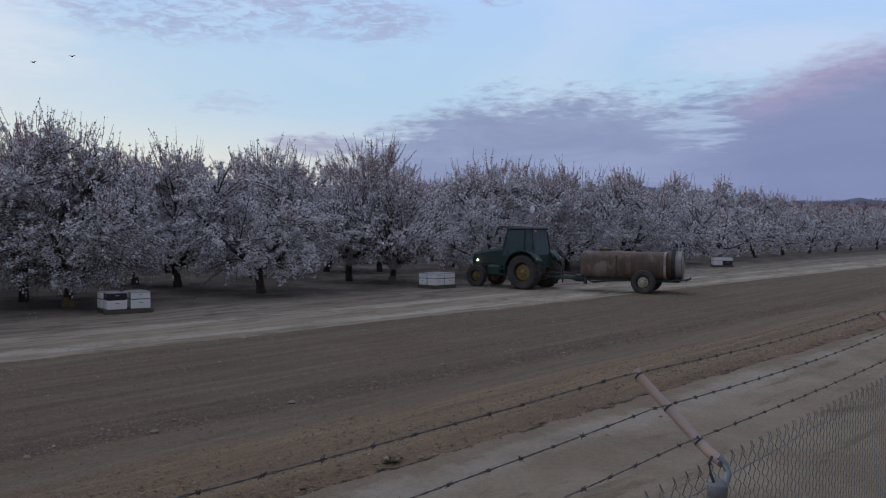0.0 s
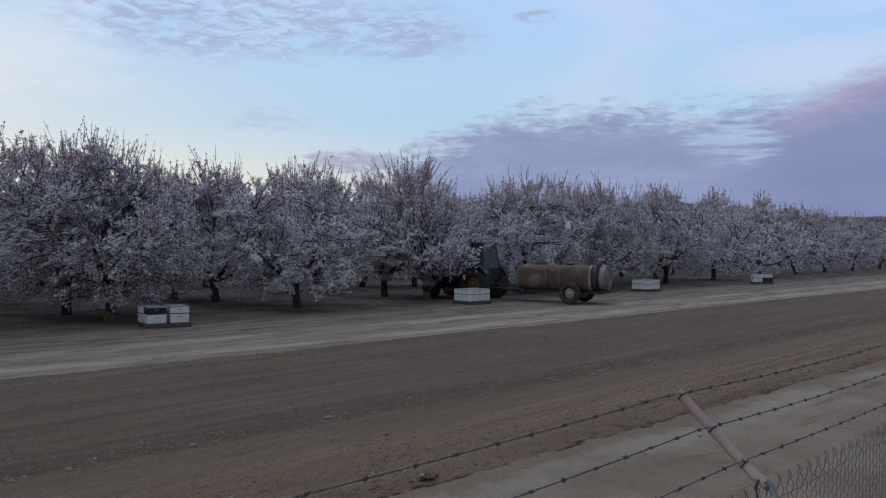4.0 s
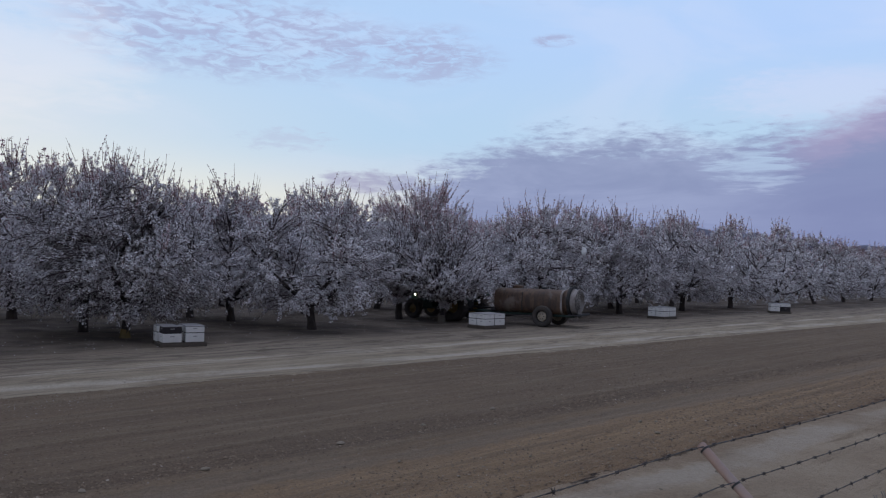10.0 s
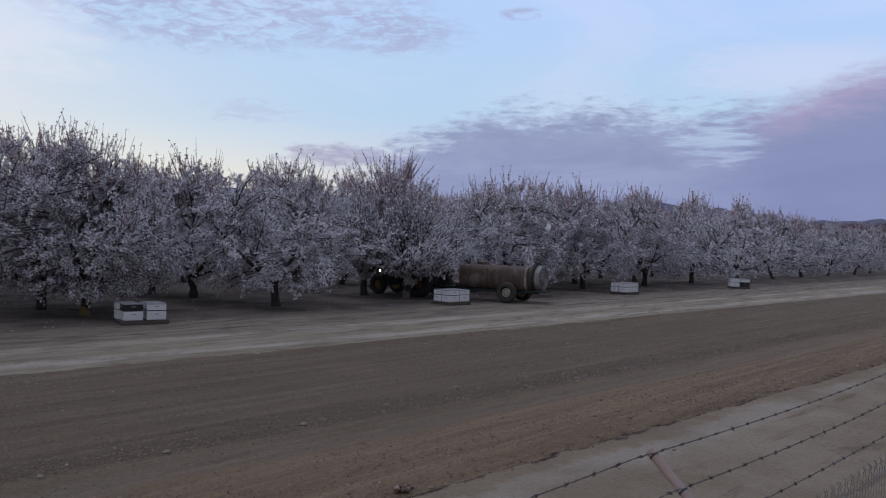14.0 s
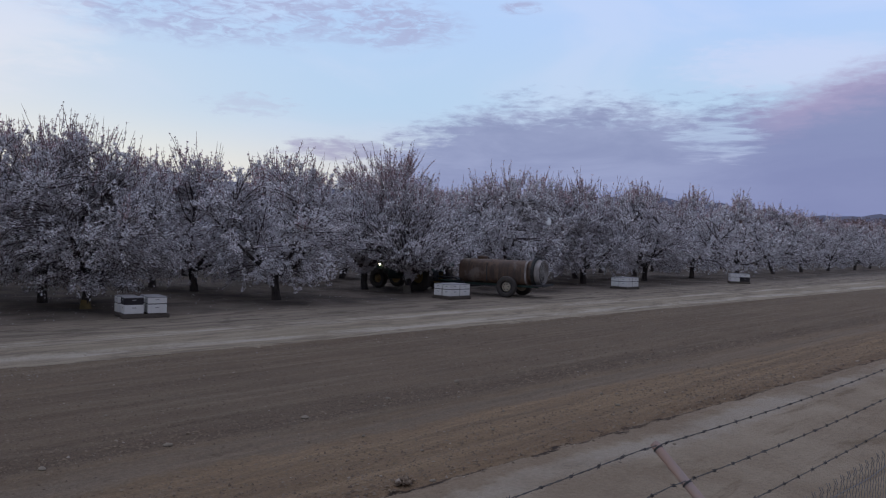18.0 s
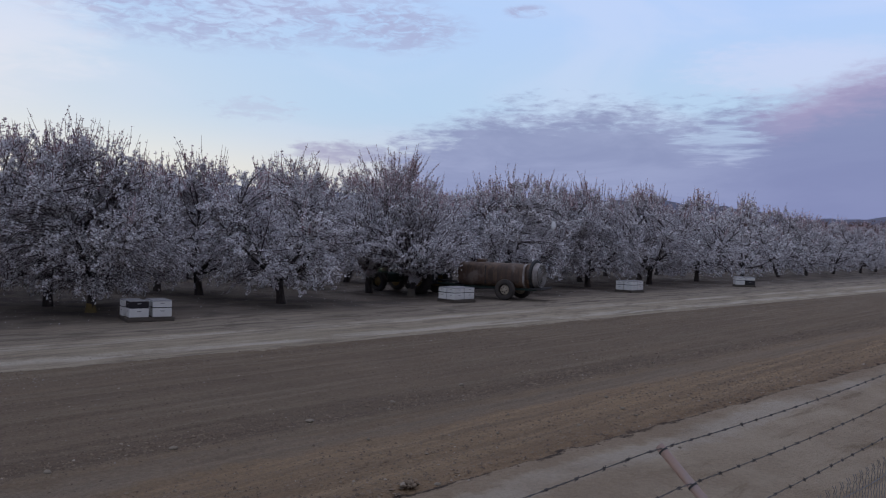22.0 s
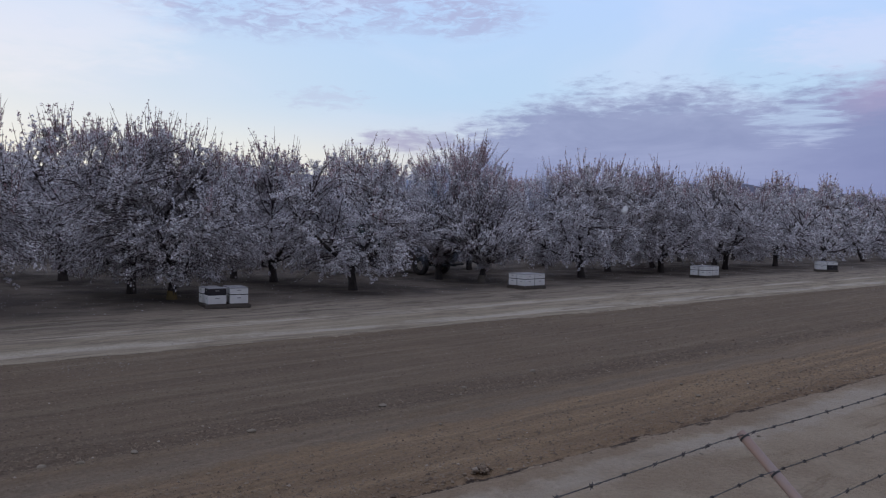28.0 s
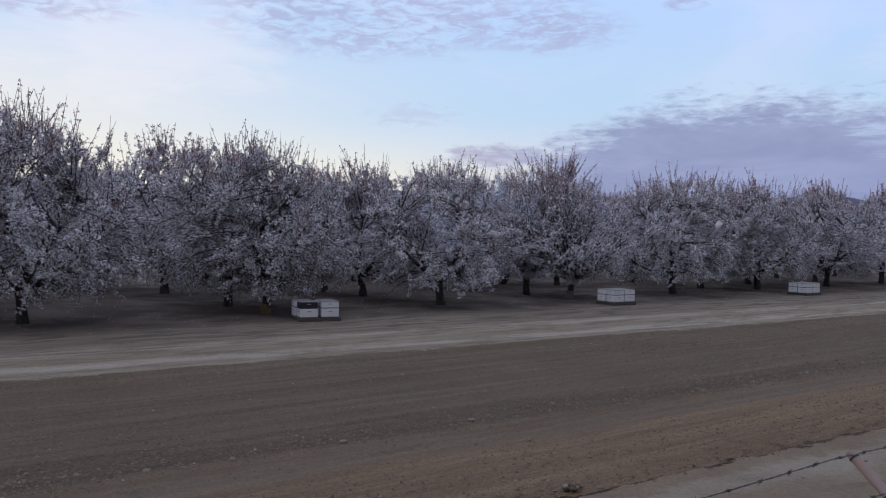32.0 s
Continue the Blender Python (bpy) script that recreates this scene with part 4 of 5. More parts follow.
def make_hive(x, y, z, turn, upper, lower, single=False, cover=None):
    ob = new("beehive")
    ob.matrix_basis = pose(x, y, z, 0, 0, turn)
    part("hive_floor", Geo().box((0, 0, 0.009), (0.51, 0.42, 0.018), 0.003), OLD_WOOD, ob)
    hive_box(ob, 0.018, 0.242, lower)
    top = 0.26
    if not single:
        # recessed dark strip paints the shadow gap between the boxes
        part("seam", Geo().box((0, 0, 0.268), (0.480, 0.390, 0.026)), HIVE_DARK, ob)
        hive_box(ob, 0.280, 0.162, upper, "dark upper box" if upper is HIVE_DARK else "")
        top = 0.442
    part("hive_lid", Geo().box((0, 0, top + 0.012), (0.512, 0.424, 0.022), 0.006), cover or HIVE_GREY, ob)
    if upper is HIVE_DARK:
        label = "white beehive with a dark upper box, on a pallet"
    elif lower is HIVE_DARK:
        label = "beehive with a dark lower box and white top"
    elif single:
        label = "low white beehive of one box, on a pallet"
    else:
        label = "white two-box beehive standing on a pallet"
    return tagged(ob, label, "beehive", "beehives beside the track")


def hive_group(x, y, turn, uppers, lowers, singles=(), gap=1.0):
    make_pallet(x, y, turn, gap)
    m = pose(x, y, 0, 0, 0, turn)
    for i, (dx, dy) in enumerate(((-0.283, -0.235), (0.283, -0.23), (-0.28 - 0.6 * (gap - 1), 0.24), (0.285, 0.235))):
        p = m @ Vector((dx * gap, dy * (1 + gap) / 2, 0))
        make_hive(p.x, p.y, ground_z(x, y) + 0.107, turn + (1.5, -2, 0.5, 1)[i], uppers[i], lowers[i], i in singles)


hive_group(10.80, 21.38, -14, (HIVE_DARK, WHITE, WHITE, WHITE), (WHITE,) * 4, gap=1.10)
hive_group(23.22, 21.10, -3, (WHITE,) * 4, (WHITE,) * 4)
hive_group(35.45, 20.72, -2, (WHITE,) * 4, (WHITE,) * 4)
hive_group(46.95, 19.85, -58, (WHITE, WHITE, WHITE, WHITE), (WHITE, HIVE_DARK, WHITE, WHITE))


# ---------------------------------------------------------------- fence beside the camera
FENCE_Y, POST_STEP, POST_0 = 0.88, 2.66, 2.07
SLOPE = -0.009          # the fence falls a little along its run


def make_post(x):
    ob = new("fence_post")
    ob.matrix_basis = pose(x, FENCE_Y, SLOPE * (x - POST_0))
    part("post", Geo().tube([(0, 0, -0.05), (0, 0, 1.0), (0, 0, 1.735)], 0.0255, 14), GALV, ob, "grey galvanised pipe")
    part("cap", Geo().lathe([(0.026, 0.0), (0.0268, 0.006), (0.0268, 0.024), (0.022, 0.034), (0.012, 0.043)], 14), MESHWIRE, ob, "", pose(0, 0, 1.705), True)
    # the arm's eye sits over the pipe and the arm leans out towards the field
    # a bent strap runs from the arm down its far side to the pipe; a thin rod closes the eye
    strap = [(0.030, 0.012, 1.800), (0.040, -0.002, 1.785), (0.036, -0.012, 1.762), (0.022, -0.014, 1.740), (0.012, -0.012, 1.715)]
    part("arm_strap", Geo().tube(strap, [0.008, 0.0095, 0.0095, 0.009, 0.008], 8), GALV, ob, "grey steel strap", None, True)
    rod = [(0.018, 0.024, 1.800), (-0.004, 0.022, 1.788), (-0.016, 0.012, 1.765), (-0.014, 0.0, 1.735)]
    part("arm_eye", Geo().tube(rod, 0.0042, 8), DARK, ob, "dark steel rod", None, True)
    arm = [(0.034, 0.004, 1.783), (0.050, 0.03, 1.793), (0.066, 0.06, 1.802), (0.083, 0.085, 1.812), (0.112, 0.305, 1.982)]
    part("barb_arm", Geo().tube(arm, [0.0125, 0.0148, 0.0145, 0.014, 0.0135], 12), RUST_PIPE, ob, "pinkish rusted pipe arm", None, True)
    for i in range(3):
        p = Vector(arm[3]).lerp(Vector(arm[4]), (0.02, 0.47, 0.93)[i])
        d = (Vector(arm[4]) - Vector(arm[3])).normalized()
        part("wire_clip", Geo().tube([p - d * 0.0028, p + d * 0.0028], 0.0152, 10), DARK, ob, "", None, True)
    return tagged(ob, "galvanised fence post with a rusted arm for barbed wire", "fence post", "fence posts")


def strand(x, which):
    """Where a strand of wire runs (0 inner, 2 outer)."""
    f = (0.02, 0.47, 0.93)[which]
    u = ((x - POST_0) % POST_STEP) / POST_STEP
    dip = 0.02 * 4 * u * (1 - u)
    return FENCE_Y + 0.085 + 0.22 * f, 1.812 + 0.170 * f + 0.014 - dip * (0.6, 1.0, 0.8)[which] + SLOPE * (x - POST_0)


def make_barbed_wire(which):
    rng = np.random.default_rng(20 + which)
    ob = new("barbed_wire")
    g1, g2 = Geo(), Geo()
    xs = np.arange(-4.0, 14.3, 0.035)
    for k, g in ((0, g1), (1, g2)):
        pts = []
        for x in xs:
            y, z = strand(x, which)
            a = x * 70 + k * math.pi
            pts.append((x, y + 0.0016 * math.cos(a), z + 0.0016 * math.sin(a)))
        part("strand", g.tube(pts, 0.00105, 4), WIRE, ob)
    x = -3.9
    geo = [Geo() for _ in range(4)]
    for g in geo:
        turn = [(0.005 * s, 0.0034 * math.cos(a), 0.0034 * math.sin(a)) for s, a in zip(np.linspace(-1, 1, 13), np.linspace(0, 12.6, 13))]
        g.tube(turn, 0.0013, 4)
        for s in (-1, 1):
            a = rng.uniform(0, 6.28)
            e = Vector((s * 0.007, 0.0085 * math.cos(a), 0.0085 * math.sin(a)))
            g.tube([(s * 0.004, 0, 0), e], [0.0017, 0.0006], 4)
            g.tube([(s * 0.002, 0, 0), Vector((-s * 0.006, -e.y, -e.z))], [0.0017, 0.0006], 4)
    meshes = [g.mesh("barb") for g in geo]
    while x < 14.2:
        y, z = strand(x, which)
        link("barb", meshes[int(rng.integers(0, 4))], WIRE, ob, "", pose(x, y, z, rng.uniform(0, 360)))
        x += rng.uniform(0.115, 0.135)
    return tagged(ob, "dark twisted barbed wire with four-point barbs", "barbed wire", "barbed wires")


def make_chain_link():
    ob = new("chain_link_fence")
    pitch, top = 0.036, 1.79
    xs = np.arange(-0.5, 8.0, pitch)
    kz = 84
    flip = np.where(np.arange(len(xs)) % 2 == 0, 1.0, -1.0)
    zig = np.zeros((len(xs), kz, 3))
    for i in range(kz):
        z = 0.02 + (top - 0.035 - 0.02) * i / (kz - 1)
        s = 1 if i % 2 else -1
        zig[:, i, 0] = xs + s * flip * pitch * 0.5
        zig[:, i, 1] = FENCE_Y + 0.034 + 0.003 * s * flip
        zig[:, i, 2] = z + SLOPE * (xs - POST_0)
    V1, F1 = tubes_np(zig, np.full((len(xs), kz), 0.0014), 3)
    # twisted tips above the top crossing
    tip = np.zeros((len(xs), 5, 3))
    last = zig[:, -1]
    for i in range(5):
        t = i / 4
        tip[:, i] = last + np.stack([-0.005 * t + 0.002 * np.sin(6.3 * t) + 0.004 * t * np.sin(xs * 91), 0.003 * np.cos(6.3 * t) + 0 * xs, 0.030 * t + 0 * xs], 1)
    V2, F2 = tubes_np(tip, np.full((len(xs), 5), 0.0014), 3)
    me = raw_mesh("wire_mesh", np.concatenate([V1, V2]), np.concatenate([F1, F2 + len(V1)]))
    q = link("wire_mesh", me, MESHWIRE, ob, "woven diamond wire mesh")
    tagged(q, kind="stuff")
    pts = [(x, FENCE_Y + 0.03 + 0.004 * math.sin(x * 9), 1.722 + SLOPE * (x - POST_0) + 0.004 * math.sin(x * 5)) for x in np.arange(-4, 14.3, 0.1)]
    part("tension_wire", Geo().tube(pts, 0.0016, 5), MESHWIRE, ob)
    pts = [(x, FENCE_Y + 0.03, 0.08) for x in np.arange(-4, 14.3, 0.5)]
    part("tension_wire", Geo().tube(pts, 0.003, 5), MESHWIRE, ob)
    return tagged(ob, "grey chain-link fence with twisted tips", "fence")


for k in range(-2, 5):
    make_post(POST_0 + POST_STEP * k)
for k in range(3):
    make_barbed_wire(k)
make_chain_link()


# ---------------------------------------------------------------- wheels
def make_wheel(name, r, w, rim_r, rim_mat, parent, x, y, lugs=0, side=1):
    """A wheel: an axis object with tyre, rim and hub; side is the outer side."""
    g = Geo()
    prof = [(rim_r, -w * 0.40), (rim_r + 0.03, -w * 0.47), (r - 0.07, -w * 0.5), (r - 0.015, -w * 0.40), (r, -w * 0.15), (r, w * 0.15), (r - 0.015, w * 0.40), (r - 0.07, w * 0.5), (rim_r + 0.03, w * 0.47), (rim_r, w * 0.40)]
    turn = Matrix.Rotation(radians(90), 4, "Y")
    g.lathe(prof, 36, turn, close=True)
    wheel = part(name, g, RUBBER, parent, "worn black tyre", pose(x, y, r), True)
    if lugs:
        lug = Geo()
        for i in range(lugs):
            for s in (-1, 1):
                a = 2 * math.pi * (i + 0.25 * s) / lugs
                m = Matrix.Rotation(a, 4, "X") @ Matrix.Translation((s * w * 0.24, 0, r - 0.002)) @ Matrix.Rotation(radians(s * 32), 4, "Z")
                lug.box((0, 0, 0), (w * 0.52, 0.045, 0.05), 0.008, m)
        part("tread", lug, RUBBER, wheel)
    g = Geo()
    g.lathe([(rim_r + 0.006, -w * 0.40), (rim_r + 0.012, -w * 0.43), (rim_r - 0.02, -w * 0.40), (rim_r - 0.05, -w * 0.1), (rim_r - 0.05, w * 0.16), (rim_r * 0.55, w * 0.18), (rim_r * 0.42, w * 0.26), (rim_r * 0.34, w * 0.26)] if side > 0 else
            [(rim_r + 0.006, w * 0.40), (rim_r + 0.012, w * 0.43), (rim_r - 0.02, w * 0.40), (rim_r - 0.05, w * 0.1), (rim_r - 0.05, -w * 0.16), (rim_r * 0.55, -w * 0.18), (rim_r * 0.42, -w * 0.26), (rim_r * 0.34, -w * 0.26)], 32, turn)
    rim = part("rim", g, rim_mat, wheel, "", None, True)
    g = Geo()
    g.lathe([(rim_r * 0.26, 0), (rim_r * 0.26, w * 0.34), (rim_r * 0.18, w * 0.40), (0.02, w * 0.42)], 18, Matrix.Rotation(radians(90 * side), 4, "Y"))
    part("hub", g, rim_mat, wheel, "", None, True)
    for i in range(6):
        a = 2 * math.pi * i / 6
        g = Geo().tube([(side * w * 0.2, rim_r * 0.46 * math.cos(a), rim_r * 0.46 * math.sin(a)), (side * w * 0.30, rim_r * 0.46 * math.cos(a), rim_r * 0.46 * math.sin(a))], 0.022, 6)
        part("wheel_bolt", g, DARK, wheel)
    return wheel


# ---------------------------------------------------------------- tractor
def make_tractor():
    """Origin on the ground under the rear axle; it faces +y."""
    ob = new("tractor")
    wheels = []
    for s in (-1, 1):
        wheels.append((make_wheel("rear_wheel", 0.65, 0.42, 0.35, YELLOW, ob, s * 0.77, 0, 18, s), 0.65, s * 0.77, 0))
        wheels.append((make_wheel("front_wheel", 0.42, 0.27, 0.225, YELLOW, ob, s * 0.70, 2.24, 14, s), 0.42, s * 0.70, 2.24))
    # chassis and engine block
    g = Geo().box((0, 1.05, 0.70), (0.46, 2.9, 0.36), 0.05)
    g.box((0, 0.0, 0.68), (0.62, 0.7, 0.55), 0.08)
    part("chassis", g, DARK, ob)
    part("rear_axle", Geo().tube([(-0.62, 0, 0.65), (0.62, 0, 0.65)], 0.11, 12), DARK, ob, "", None, True)
    part("front_axle", Geo().tube([(-0.60, 2.24, 0.43), (0.60, 2.24, 0.43)], 0.065, 10), DARK, ob, "", None, True)
    # bonnet
    def ring(y, w, z0, z1, cut=0.10):
        return [(-w, y, z0), (w, y, z0), (w, y, z1 - cut), (w - cut * 0.8, y, z1), (-w + cut * 0.8, y, z1), (-w, y, z1 - cut)]
    g = Geo().loft([ring(0.95, 0.34, 0.82, 1.58), ring(1.52, 0.33, 0.80, 1.53), ring(2.3, 0.29, 0.80, 1.42), ring(2.70, 0.26, 0.82, 1.30), ring(2.80, 0.20, 0.88, 1.10, 0.05)])
    bonnet = part("bonnet", g, GREEN, ob, "dull green bonnet", None, True)
    for s in (-1, 1):
        part("side_grille", Geo().box((s * 0.305, 1.95, 1.02), (0.03, 0.8, 0.26), 0.01, None), DARK, bonnet)
    part("front_grille", Geo().box((0, 2.79, 0.99), (0.30, 0.05, 0.2), 0.01), DARK, bonnet)
    for s in (-1, 1):
        g = Geo().lathe([(0.038, 0.0), (0.041, 0.02), (0.028, 0.03)], 14, Matrix.Rotation(radians(-90), 4, "X"))
        part("headlight", g, LAMP, ob, "lit round headlight", pose(s * 0.36, 2.42, 1.02), True)
        part("headlight_bracket", Geo().box((s * 0.31, 2.39, 1.02), (0.10, 0.05, 0.05), 0.01), DARK, ob)
    part("front_weight", Geo().box((0, 2.84, 0.70), (0.42, 0.22, 0.26), 0.03), DARK, ob)
    part("exhaust", Geo().tube([(0.27, 1.25, 1.4), (0.27, 1.25, 2.0), (0.27, 1.22, 2.12), (0.27, 1.16, 2.2)], [0.04, 0.042, 0.036, 0.036], 10), DARK, ob, "", None, True)
    # cab
    W, z0, z1 = 0.60, 1.00, 2.26
    lower = Geo().loft([[(-W, 1.14, z0 - 0.15), (W, 1.14, z0 - 0.15), (W, 1.14, z0 + 0.22), (-W, 1.14, z0 + 0.22)],
                        [(-W, 0.45, 0.72), (W, 0.45, 0.72), (W, 0.45, z0 + 0.2), (-W, 0.45, z0 + 0.2)],
                        [(-W, -0.38, 0.80), (W, -0.38, 0.80), (W, -0.38, z0 + 0.28), (-W, -0.38, z0 + 0.28)]])
    cab = part("cab", lower, GREEN, ob, "green lower cab")
    posts = [((s * W, 1.14, z0 + 0.2), (s * (W - 0.06), 0.88, z1)) for s in (-1, 1)] + [((s * W, 0.12, z0 + 0.22), (s * (W - 0.06), 0.10, z1)) for s in (-1, 1)] + [((s * W, -0.34, z0 + 0.25), (s * (W - 0.06), -0.20, z1)) for s in (-1, 1)]
    for a, b in posts:
        part("cab_post", Geo().tube([a, b], 0.035, 6), DARK, cab)
    def pane(q, name="window"):
        c = sum((Vector(p) for p in q), Vector()) / 4
        n = (Vector(q[1]) - Vector(q[0])).cross(Vector(q[3]) - Vector(q[0])).normalized() * 0.006
        vs = [c + (Vector(p) - c) * 0.99 - n for p in q] + [c + (Vector(p) - c) * 0.99 + n for p in q]
        return part(name, Geo().add(vs, [(0, 1, 2, 3), (7, 6, 5, 4), (0, 4, 5, 1), (1, 5, 6, 2), (2, 6, 7, 3), (3, 7, 4, 0)]), GLASS, cab, "dark cab glass")
    Wt = W - 0.06
    for s in (-1, 1):
        pane([(s * W, 1.14, z0 + 0.22), (s * W, 0.12, z0 + 0.22), (s * Wt, 0.10, z1), (s * Wt, 0.88, z1)])
        pane([(s * W, 0.12, z0 + 0.24), (s * W, -0.34, z0 + 0.27), (s * Wt, -0.20, z1), (s * Wt, 0.10, z1)])
    pane([(-W, 1.14, z0 + 0.22), (W, 1.14, z0 + 0.22), (Wt, 0.88, z1), (-Wt, 0.88, z1)], "windscreen")
    pane([(W, -0.34, z0 + 0.28), (-W, -0.34, z0 + 0.28), (-Wt, -0.20, z1), (Wt, -0.20, z1)], "rear_window")
    roof = Geo().loft([[(-w, b, z1 + h), (w, b, z1 + h), (w, f, z1 + h), (-w, f, z1 + h)] for w, b, f, h in ((0.57, -0.25, 0.93, 0.0), (0.59, -0.28, 0.97, 0.03), (0.57, -0.25, 0.93, 0.075), (0.47, -0.12, 0.78, 0.105), (0.30, 0.05, 0.6, 0.115))])
    part("roof", roof, DARK, cab, "dark cab roof")
    part("seat", Geo().box((0, 0.15, 1.15), (0.46, 0.44, 0.12), 0.04).box((0, -0.08, 1.42), (0.44, 0.1, 0.5), 0.04), DARK, cab)
    part("steering_wheel", Geo().tube([(0.19 * math.cos(a), 0.62 + 0.19 * math.sin(a) * 0.8, 1.42 + 0.19 * math.sin(a) * 0.55) for a in np.linspace(0, 6.28, 17)], 0.014, 6), DARK, cab)
    # fenders over the rear wheels
    for s in (-1, 1):
        rings = []
        for a in np.linspace(radians(-8), radians(150), 12):
            r0, r1 = 0.75, 0.785
            c, q = math.cos(a), math.sin(a)
            x0, x1 = s * 0.58, s * 0.99
            rings.append([(x0, -r0 * -c, 0.69 + r0 * q), (x1, -r0 * -c, 0.69 + r0 * q), (x1, -r1 * -c, 0.69 + r1 * q), (x0, -r1 * -c, 0.69 + r1 * q)])
        part("fender", Geo().loft(rings), GREEN, ob)
        part("rear_lamp", Geo().box((s * 0.86, -0.62, 1.16), (0.14, 0.05, 0.07), 0.015), LENS, ob)
        part("step", Geo().box((s * 0.62, 0.98, 0.52), (0.28, 0.36, 0.04), 0.01).box((s * 0.62, 0.98, 0.74), (0.26, 0.30, 0.03), 0.01), DARK, ob)
        part("fuel_tank", Geo().box((s * 0.47, 1.5, 0.66), (0.34, 0.62, 0.42), 0.07), GREEN if s < 0 else DARK, ob)
        part("lift_arm", Geo().tube([(s * 0.28, -0.2, 0.62), (s * 0.40, -0.75, 0.52)], 0.03, 6), DARK, ob)
        part("mirror", Geo().tube([(s * 0.6, 0.98, 1.9), (s * 0.78, 1.05, 1.92)], 0.01, 5).box((s * 0.83, 1.05, 1.88), (0.12, 0.03, 0.2), 0.01), DARK, ob)
    part("drawbar", Geo().box((0, -0.40, 0.46), (0.10, 0.48, 0.05), 0.01), DARK, ob)
    part("top_link", Geo().tube([(0, -0.28, 0.98), (0, -0.66, 0.82)], 0.028, 6), DARK, ob)
    for s in (-1, 1):
        part("work_lamp", Geo().box((s * 0.45, -0.29, 2.20), (0.13, 0.06, 0.09), 0.02), LENS, ob)
    tagged(ob, "dull green cab tractor with yellow wheel rims", "tractor")
    return ob, wheels


# ---------------------------------------------------------------- air-blast sprayer
def make_sprayer():
    """Origin on the ground under the axle; it faces +y."""
    ob = new("orchard_sprayer")
    n = 28
    def ring(y, k=1.0, dz=0.0):
        pts = []
        for i in range(n):
            a = 2 * math.pi * i / n
            c, s = math.cos(a), math.sin(a)
            x = 0.60 * k * math.copysign(abs(c) ** 0.62, c)
            z = 0.985 + dz + 0.50 * k * math.copysign(abs(s) ** 0.62, s)
            pts.append((x, y, z))
        return pts
    y0, y1 = -0.77, 2.32
    tank = part("tank", Geo().loft([ring(y0, 0.92), ring(y0 + 0.03, 0.985), ring(y0 + 0.1), ring(1.05), ring(y1 - 0.1), ring(y1 - 0.03, 0.985), ring(y1, 0.92)]), TANK, ob, "rust-brown painted steel tank", None, True)
    for y in (0.1, 0.88, 1.8):
        part("tank_strap", Geo().loft([ring(y - 0.03, 1.012), ring(y + 0.03, 1.012)], caps=False), TANK, tank, "", None, True)
    g = Geo().lathe([(0.22, 0.0), (0.22, 0.07), (0.24, 0.08), (0.24, 0.11), (0.08, 0.13)], 20)
    part("filler_lid", g, TANK, tank, "", pose(0, 1.5, 1.475), True)
    part("filler_lid", Geo().lathe([(0.12, 0.0), (0.12, 0.06), (0.05, 0.08)], 16), DARK, tank, "", pose(0, 0.3, 1.48), True)
    part("sight_tube", Geo().tube([(-0.61, 1.0, 0.62), (-0.62, 1.0, 0.95), (-0.595, 1.0, 1.36)], 0.018, 6), DARK, tank)
    part("tank_rim", Geo().loft([ring(y0 + 0.02, 0.99), ring(y0 + 0.03, 1.02), ring(y0 + 0.10, 1.02), ring(y0 + 0.11, 0.99)], caps=False), SHROUD, tank, "dusty white band at the rear end", None, True)
    # fan housing
    back = Matrix.Translation((0, y0 + 0.02, 1.02)) @ Matrix.Rotation(radians(90), 4, "X")
    fan = part("fan_housing", Geo().lathe([(0.50, 0.0), (0.50, 0.14), (0.56, 0.16), (0.56, 0.17)], 36, back), TANK, ob, "", None, True)
    part("air_slot", Geo().lathe([(0.44, 0.17), (0.44, 0.29)], 36, back), BLACK, fan, "", None, True)
    part("spray_ring", Geo().lathe([(0.60, 0.17), (0.62, 0.18), (0.62, 0.28), (0.60, 0.29), (0.52, 0.29), (0.52, 0.17)], 36, back, close=True), BLACK, fan, "black ring of nozzles", None, True)
    for i in range(14):
        a = radians(-50 + 280 * i / 13)
        m = back @ Matrix.Translation((0.63 * math.cos(a), 0.63 * math.sin(a), 0.23))
        part("nozzle", Geo().lathe([(0.018, -0.02), (0.022, 0.0), (0.014, 0.03)], 8, m), DARK, fan)
    part("fan_shroud", Geo().lathe([(0.52, 0.29), (0.52, 0.32), (0.485, 0.35), (0.475, 0.43), (0.495, 0.46), (0.495, 0.49), (0.475, 0.51), (0.45, 0.49), (0.45, 0.31)], 40, back, close=True), SHROUD, fan, "dusty white round fan shroud", None, True)
    part("fan_hub", Geo().lathe([(0.16, 0.31), (0.16, 0.40), (0.09, 0.45), (0.02, 0.47)], 20, back), BLACK, fan, "", None, True)
    for i in range(8):
        m = back @ Matrix.Rotation(radians(45 * i), 4, "Z") @ Matrix.Translation((0.28, 0, 0.37)) @ Matrix.Rotation(radians(32), 4, "X")
        part("fan_blade", Geo().box((0, 0, 0), (0.28, 0.13, 0.012), 0.003, m), BLACK, fan)
    for r in (0.07, 0.14, 0.21, 0.28, 0.355, 0.43):
        pts = [(r * math.cos(a), r * math.sin(a), 0.525) for a in np.linspace(0, 6.2832, 37)]
        part("guard_ring", Geo().tube(pts, 0.0105, 6, False, back), PALE_WIRE, fan)
    for i in range(4):
        a = radians(45 * i)
        pts = [(r * math.cos(a), r * math.sin(a), 0.515) for r in (-0.46, 0.46)]
        part("guard_bar", Geo().tube(pts, 0.009, 6, True, back), SHROUD, fan)
